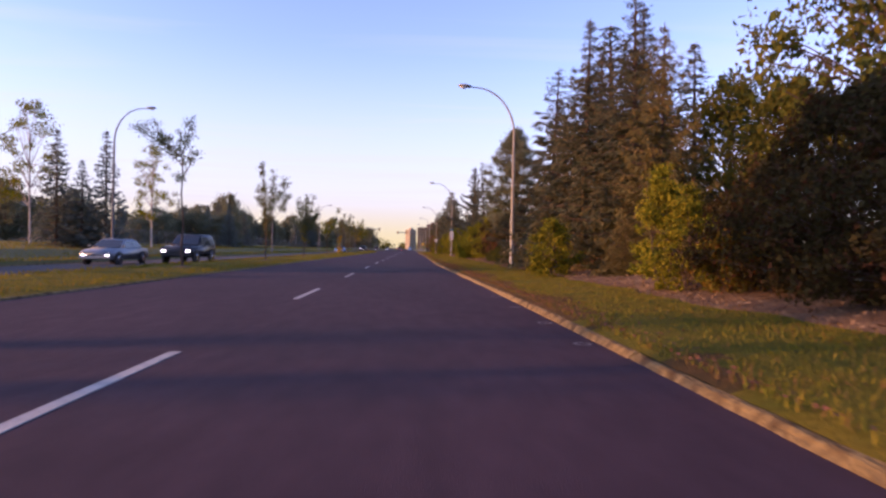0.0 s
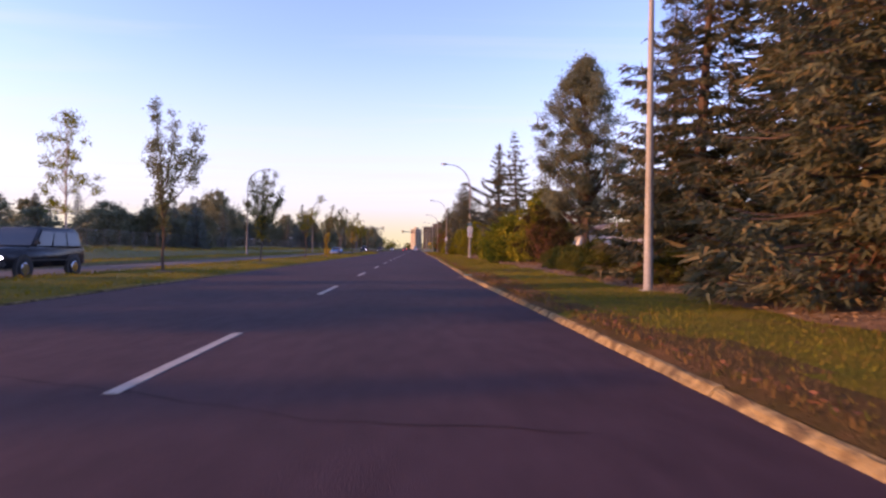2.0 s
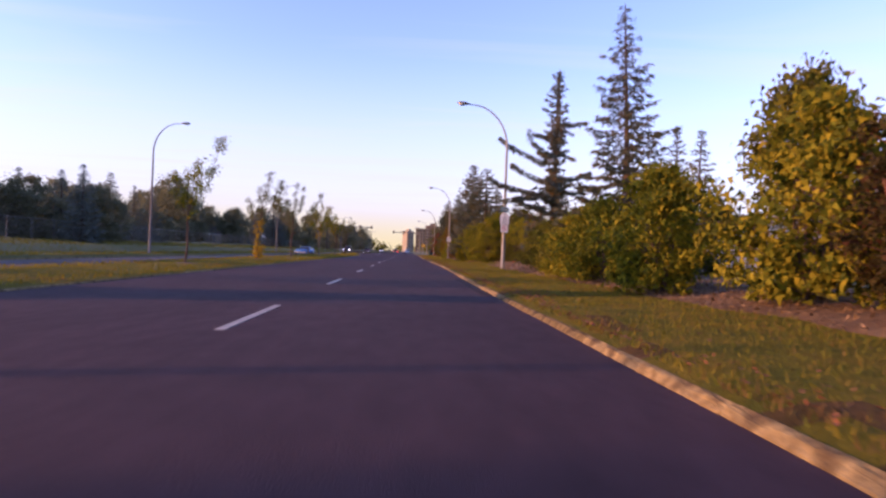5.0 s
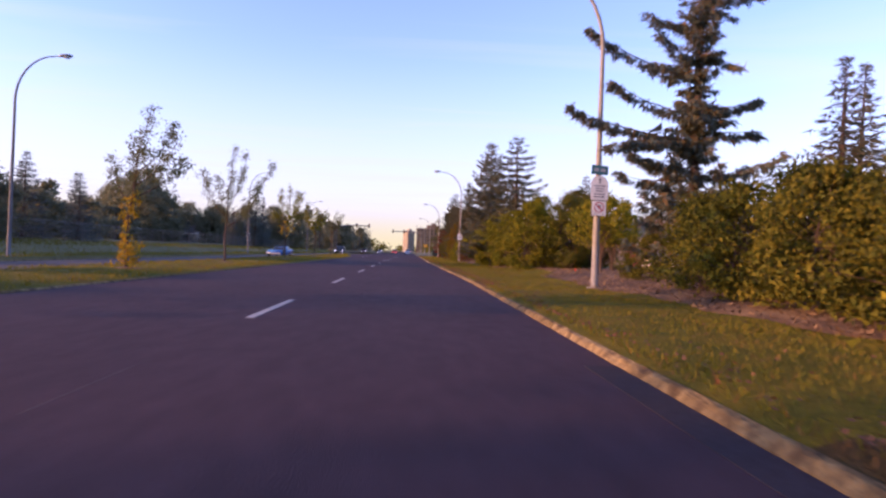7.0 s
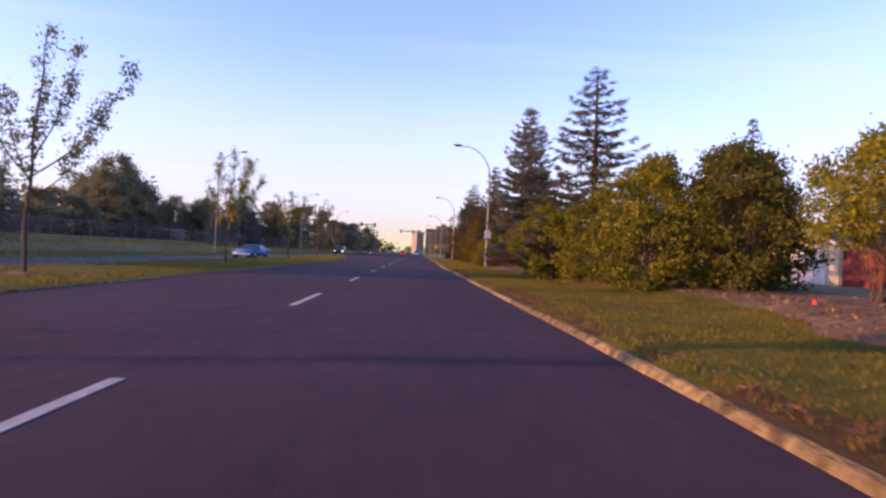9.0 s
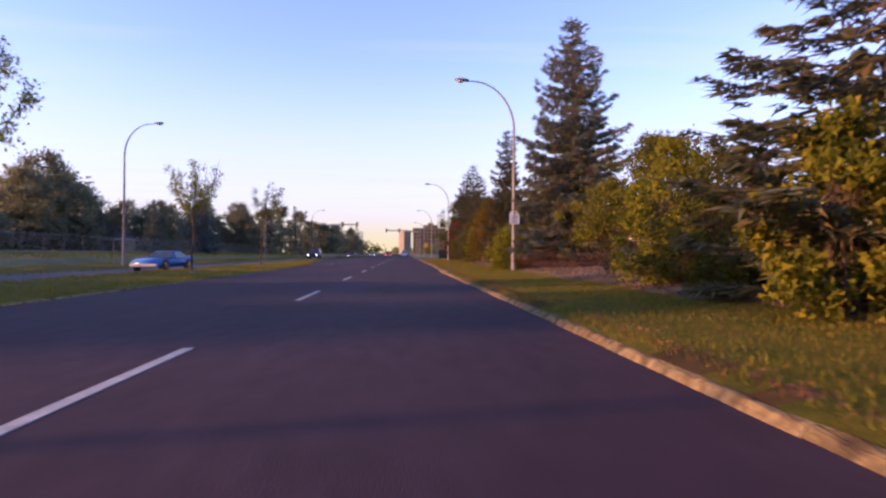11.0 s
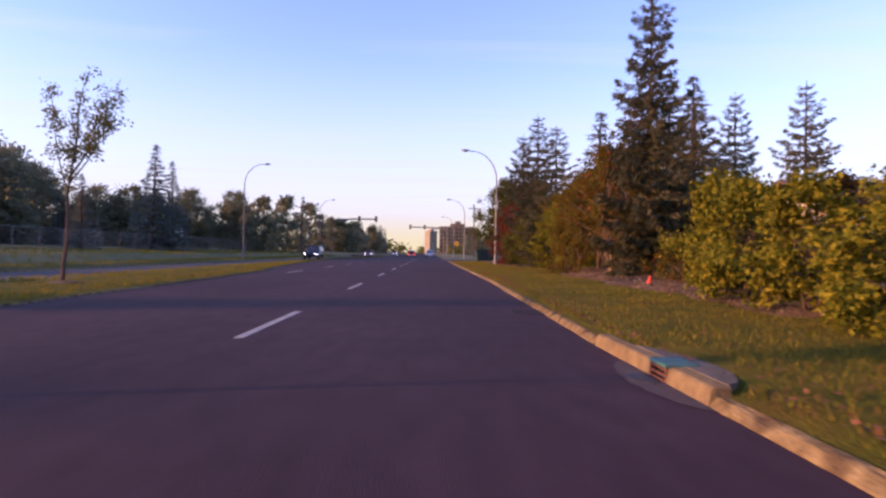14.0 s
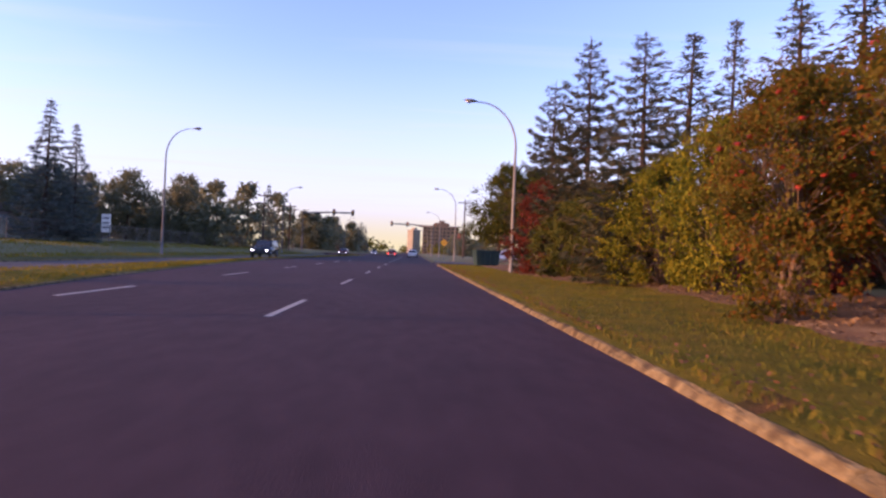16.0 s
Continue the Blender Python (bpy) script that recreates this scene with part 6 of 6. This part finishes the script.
# ---- crossing with its signals ----
def signal_mast(x, y, reach, side, height, label):
    t = thing("traffic_signal", label, "traffic signal", "traffic signals")
    t.matrix_basis = pose(x, y, 0)
    put("pole", mesh_of("pole", *tube([(0, 0, -0.3), (0, 0, height * 0.5), (0, 0, height + 0.3)], [0.16, 0.13, 0.11], 10), POLE_GREY, True), t)
    put("arm", mesh_of("arm", *tube([(0, 0, height - 0.4), (side * reach * 0.5, 0, height - 0.05), (side * reach, 0, height)], [0.19, 0.17, 0.15], 8), POLE_GREY, True), t)
    for k in (0.62, 1.0):
        h = part("signal_head", box(side * reach * k - 0.3, side * reach * k + 0.3, -0.18, 0.12, height - 0.6, height + 0.65, 0.03), SIGNAL_DARK, t)
        for i, mm in enumerate((SIGN_RED, SIGN_YELLOW, BIN_GREEN)):
            put("lamp", mesh_of("lamp", *tube([(side * reach * k, -0.18, height + 0.42 - 0.4 * i), (side * reach * k, -0.22, height + 0.42 - 0.4 * i)], [0.15, 0.13], 12), mm), h)
    part("street_name", box(side * reach * 0.3 - 0.6, side * reach * 0.3 + 0.6, -0.04, -0.02, height - 0.55, height - 0.22), BIN_GREEN, t, "green street name blade")
    return t


signal_mast(7.2, 288, 11.2, -1, 8.5, "steel signal mast reaching over the avenue")
signal_mast(-21.6, 254, 10.5, 1, 8.8, "steel signal mast reaching over the opposite road")
for x, y, h in ((10.5, 226, 10), (-23, 226, 9.5), (-21.5, 240, 9), (-25, 262, 9.5)):
    t = thing("utility_pole", "weathered wooden utility pole", "utility pole", "utility poles")
    t.matrix_basis = pose(x, y, ground_z(x))
    put("pole", mesh_of("pole", *tube([(0, 0, -0.3), (0, 0, h)], [0.16, 0.10], 9), BARK, True), t)
    part("crossarm", box(-1.1, 1.1, -0.06, 0.06, h - 0.7, h - 0.55), BARK, t)


def diamond_sign(x, y):
    t = thing("warning_sign", "yellow diamond warning sign on a thin post", "sign")
    t.matrix_basis = pose(x, y, ground_z(x))
    put("post", mesh_of("post", *tube([(0, 0, -0.2), (0, 0, 2.7)], [0.035, 0.035], 8), POLE_GREY), t)
    part("panel", box(-0.38, 0.38, -0.05, -0.04, -0.38, 0.38), SIGN_YELLOW, t, "", pose(0, 0, 2.5, 0, 45, 0))
    bar(t, 0, 2.5, 0.08, 0.4, -0.052)


diamond_sign(6.6, 214)
t = thing("park_sign", "tall white panel sign beyond the fence", "sign")
t.matrix_basis = pose(-36.7, 202, 1.0)
part("panel", box(-0.55, 0.55, -0.06, 0.06, 0.9, 3.2), SIGN_WHITE, t)
for k in range(3):
    bar(t, 0, 1.5 + 0.6 * k, 0.8, 0.2, -0.062, LAMP_GREY)
for k in (-0.4, 0.4):
    part("post", box(k - 0.05, k + 0.05, -0.05, 0.05, -0.2, 0.9), POLE_GREY, t)


# ---- high buildings at the far end ----
def tower(name, x0, x1, y0, y1, h, wall, label, floors, bays, turn=0.0):
    t = thing(name, label, "building", "far buildings")
    cx, cy = (x0 + x1) / 2, (y0 + y1) / 2
    t.matrix_basis = pose(cx, cy, 0, 0, 0, turn) @ pose(-cx, -cy, 0)
    part("wall", box(x0, x1, y0, y1, -0.5, h), wall, t)
    part("parapet", box(x0 - 0.2, x1 + 0.2, y0 - 0.2, y1 + 0.2, h, h + 0.7), wall, t)
    part("penthouse", box(x0 + (x1 - x0) * 0.35, x0 + (x1 - x0) * 0.7, y0 + 2, y1 - 2, h + 0.7, h + 3), wall, t)
    fh, bw = (h - 1.5) / floors, (x1 - x0) / bays
    pane = mesh_of("window", *extrude_profile([(0, 0), (bw * 0.6, 0), (bw * 0.6, fh * 0.5), (0, fh * 0.5)], -0.08, 0.0), GLASS)
    for i in range(floors):
        for j in range(bays):
            put("window", pane, t, m=pose(x0 + bw * (j + 0.2), y0 - 0.01, 1.5 + fh * i + fh * 0.25))
        part("balcony", box(x0 + bw * 0.1, x1 - bw * 0.1, y0 - 0.5, y0 - 0.1, 1.3 + fh * i, 1.5 + fh * i + 0.25), wall, t)
    return t


tower("apartment_tower", -2.4, 7.0, 746, 755.5, 23.4, TOWER_TAN, "distant tan apartment tower in evening light", 9, 4, 35)
tower("apartment_block", 8.7, 34.0, 560, 580, 20.0, TOWER_BROWN, "distant brown apartment block", 7, 9)
tower("apartment_block", 20.0, 33.0, 660, 676, 27, TOWER_BROWN, "distant brown apartment block, taller", 9, 5)
tower("brick_building", 25.0, 30.4, 452, 466, 9.6, BRICK_RED, "low red brick building past the crossing", 2, 4)


# ---- litter, chips and grass ----
def blades(name, x, y, z, h, g, material, label, wide=0.012):
    n = len(x)
    base = np.stack([x, y, z], axis=1)
    az = g.uniform(0, 6.283, n)
    side = np.stack([np.cos(az), np.sin(az), np.zeros(n)], axis=1)
    lean = g.normal(0, 0.35, (n, 2))
    hh = h * g.uniform(0.5, 1.4, n)
    tip = base + np.stack([lean[:, 0] * hh, lean[:, 1] * hh, hh], axis=1)
    w = wide * g.uniform(0.7, 1.4, (n, 1))
    q = np.stack([base - side * w, base + side * w, tip + side * w * 0.25, tip - side * w * 0.25], axis=1)
    return tagged(put(name, quads(name, q, material)), label, "grass", kind="stuff")


g = np.random.default_rng(61)
n = 150000
y = g.uniform(-8, 172, n)
edge = np.array([bed_edge(v) for v in np.arange(-10, 175, 0.25)])
e = np.interp(y, np.arange(-10, 175, 0.25), edge)
x = kerb_x(y) + 0.13 + (e - 0.08 - kerb_x(y)) * g.uniform(0, 1, n)
keep = ~((x < 4.52) & (((y > 111.25) & (y < 113.1)) | ((y > 31.6) & (y < 33.4))))
x, y = x[keep], y[keep]
zz = np.interp(x, [4.2, 7.4, 9, 14], [0.10, 0.14, 0.30, 0.42])
dry = np.array([dryness(a, b) for a, b in zip(x, y)]) + g.normal(0, 0.16, len(x)) > 0.42
blades("verge_grass", x[~dry], y[~dry], zz[~dry], 0.052, g, BLADE, "short mixed green and straw grass on the verge", 0.0075)
blades("dead_grass", x[dry], y[dry], zz[dry], 0.058, g, BLADE_DRY, "dead brown grass in drifts along the kerb", 0.0075)
n = 46000
y = g.uniform(-10, 240, n)
r = np.interp(y, MEDIAN_Y, MEDIAN_X)
x = MED_L + 0.2 + (r - 0.2 - MED_L - 0.2) * g.uniform(0, 1, n)
blades("median_grass", x, y, np.full(n, 0.05), 0.08, g, BLADE_LIME, "sunlit yellow-green grass on the median", 0.016)
n = 60000
y = g.uniform(20, 240, n)
x = -17.3 - np.abs(g.uniform(0, 1, n)) ** 1.3 * 15
zz = np.interp(x, [-40, -28, -23, -21.8, -20.4, -17.2], [1.0, 0.72, 0.52, 0.46, -0.02, -0.06])
blades("roadside_grass", x, y, zz, 0.11, g, BLADE, "rough dry grass on the far bank", 0.02)
n = 26000
y = g.uniform(-8, 170, n)
e = np.interp(y, np.arange(-10, 175, 0.25), edge)
x = e + np.abs(g.normal(0, 1.6, n)) - 0.12
zz = np.interp(x, [4.2, 7.4, 9, 14], [0.10, 0.14, 0.30, 0.42]) + 0.075
c = np.stack([x, y, zz + g.uniform(0, 0.03, n)], axis=1)
d = unit(np.stack([g.normal(size=n), g.normal(size=n), g.normal(0, 0.25, n)], axis=1)) * g.uniform(0.05, 0.16, (n, 1))
w = unit(np.cross(d, np.array([0, 0, 1.0]) + g.normal(0, 0.3, (n, 3)))) * g.uniform(0.02, 0.05, (n, 1))
tagged(put("wood_chips", quads("wood_chips", leaf_quads(c, d, w), CHIP)), "coarse bark chips and dry fallen leaves", "mulch", kind="stuff")
n = 4000
y = g.uniform(-5, 165, n)
x = np.where(g.uniform(0, 1, n) < 0.85, kerb_x(y) + 0.14 + np.abs(g.normal(0, 0.16, n)) * (1.3 + np.sin(y * 0.7)), g.uniform(4.3, 7.3, n))
zz = np.interp(x, [4.2, 7.4], [0.10, 0.14]) + 0.07
c = np.stack([x, y, zz], axis=1)
d = unit(g.normal(size=(n, 3)) * np.array([1, 1, 0.3])) * 0.05
w = unit(np.cross(d, np.array([0, 0, 1.0]) + g.normal(0, 0.4, (n, 3)))) * 0.032
tagged(put("fallen_leaves", quads("fallen_leaves", leaf_quads(c, d, w), DRY)), "scattered dry leaves on the verge", "leaf litter", kind="stuff")

# dead twigs and a brown skirt under the big spruces
for k, (x0, y0, r0) in enumerate(((9.5, 111.8, 2.5), (9.4, 19.5, 1.8), (9.7, 27.2, 1.5))):
    n = 1500 if k else 2600
    az, rr = g.uniform(0, 6.283, n), r0 * np.sqrt(g.uniform(0.02, 1, n))
    c = np.stack([x0 + np.cos(az) * rr, y0 + np.sin(az) * rr, ground_z(x0) + 0.1 + g.uniform(0, 1.1, n) * (1 - rr / r0 * 0.6)], axis=1)
    d = unit(np.stack([np.cos(az), np.sin(az), g.normal(-0.3, 0.5, n)], axis=1) + g.normal(0, 0.4, (n, 3))) * g.uniform(0.2, 0.5, (n, 1))
    w = unit(np.cross(d, g.normal(size=(n, 3)))) * 0.014
    tagged(put("dead_twigs", quads("dead_twigs", leaf_quads(c, d, w), DRY)), "rust-brown dead twigs under a spruce", "dead twigs", kind="stuff")
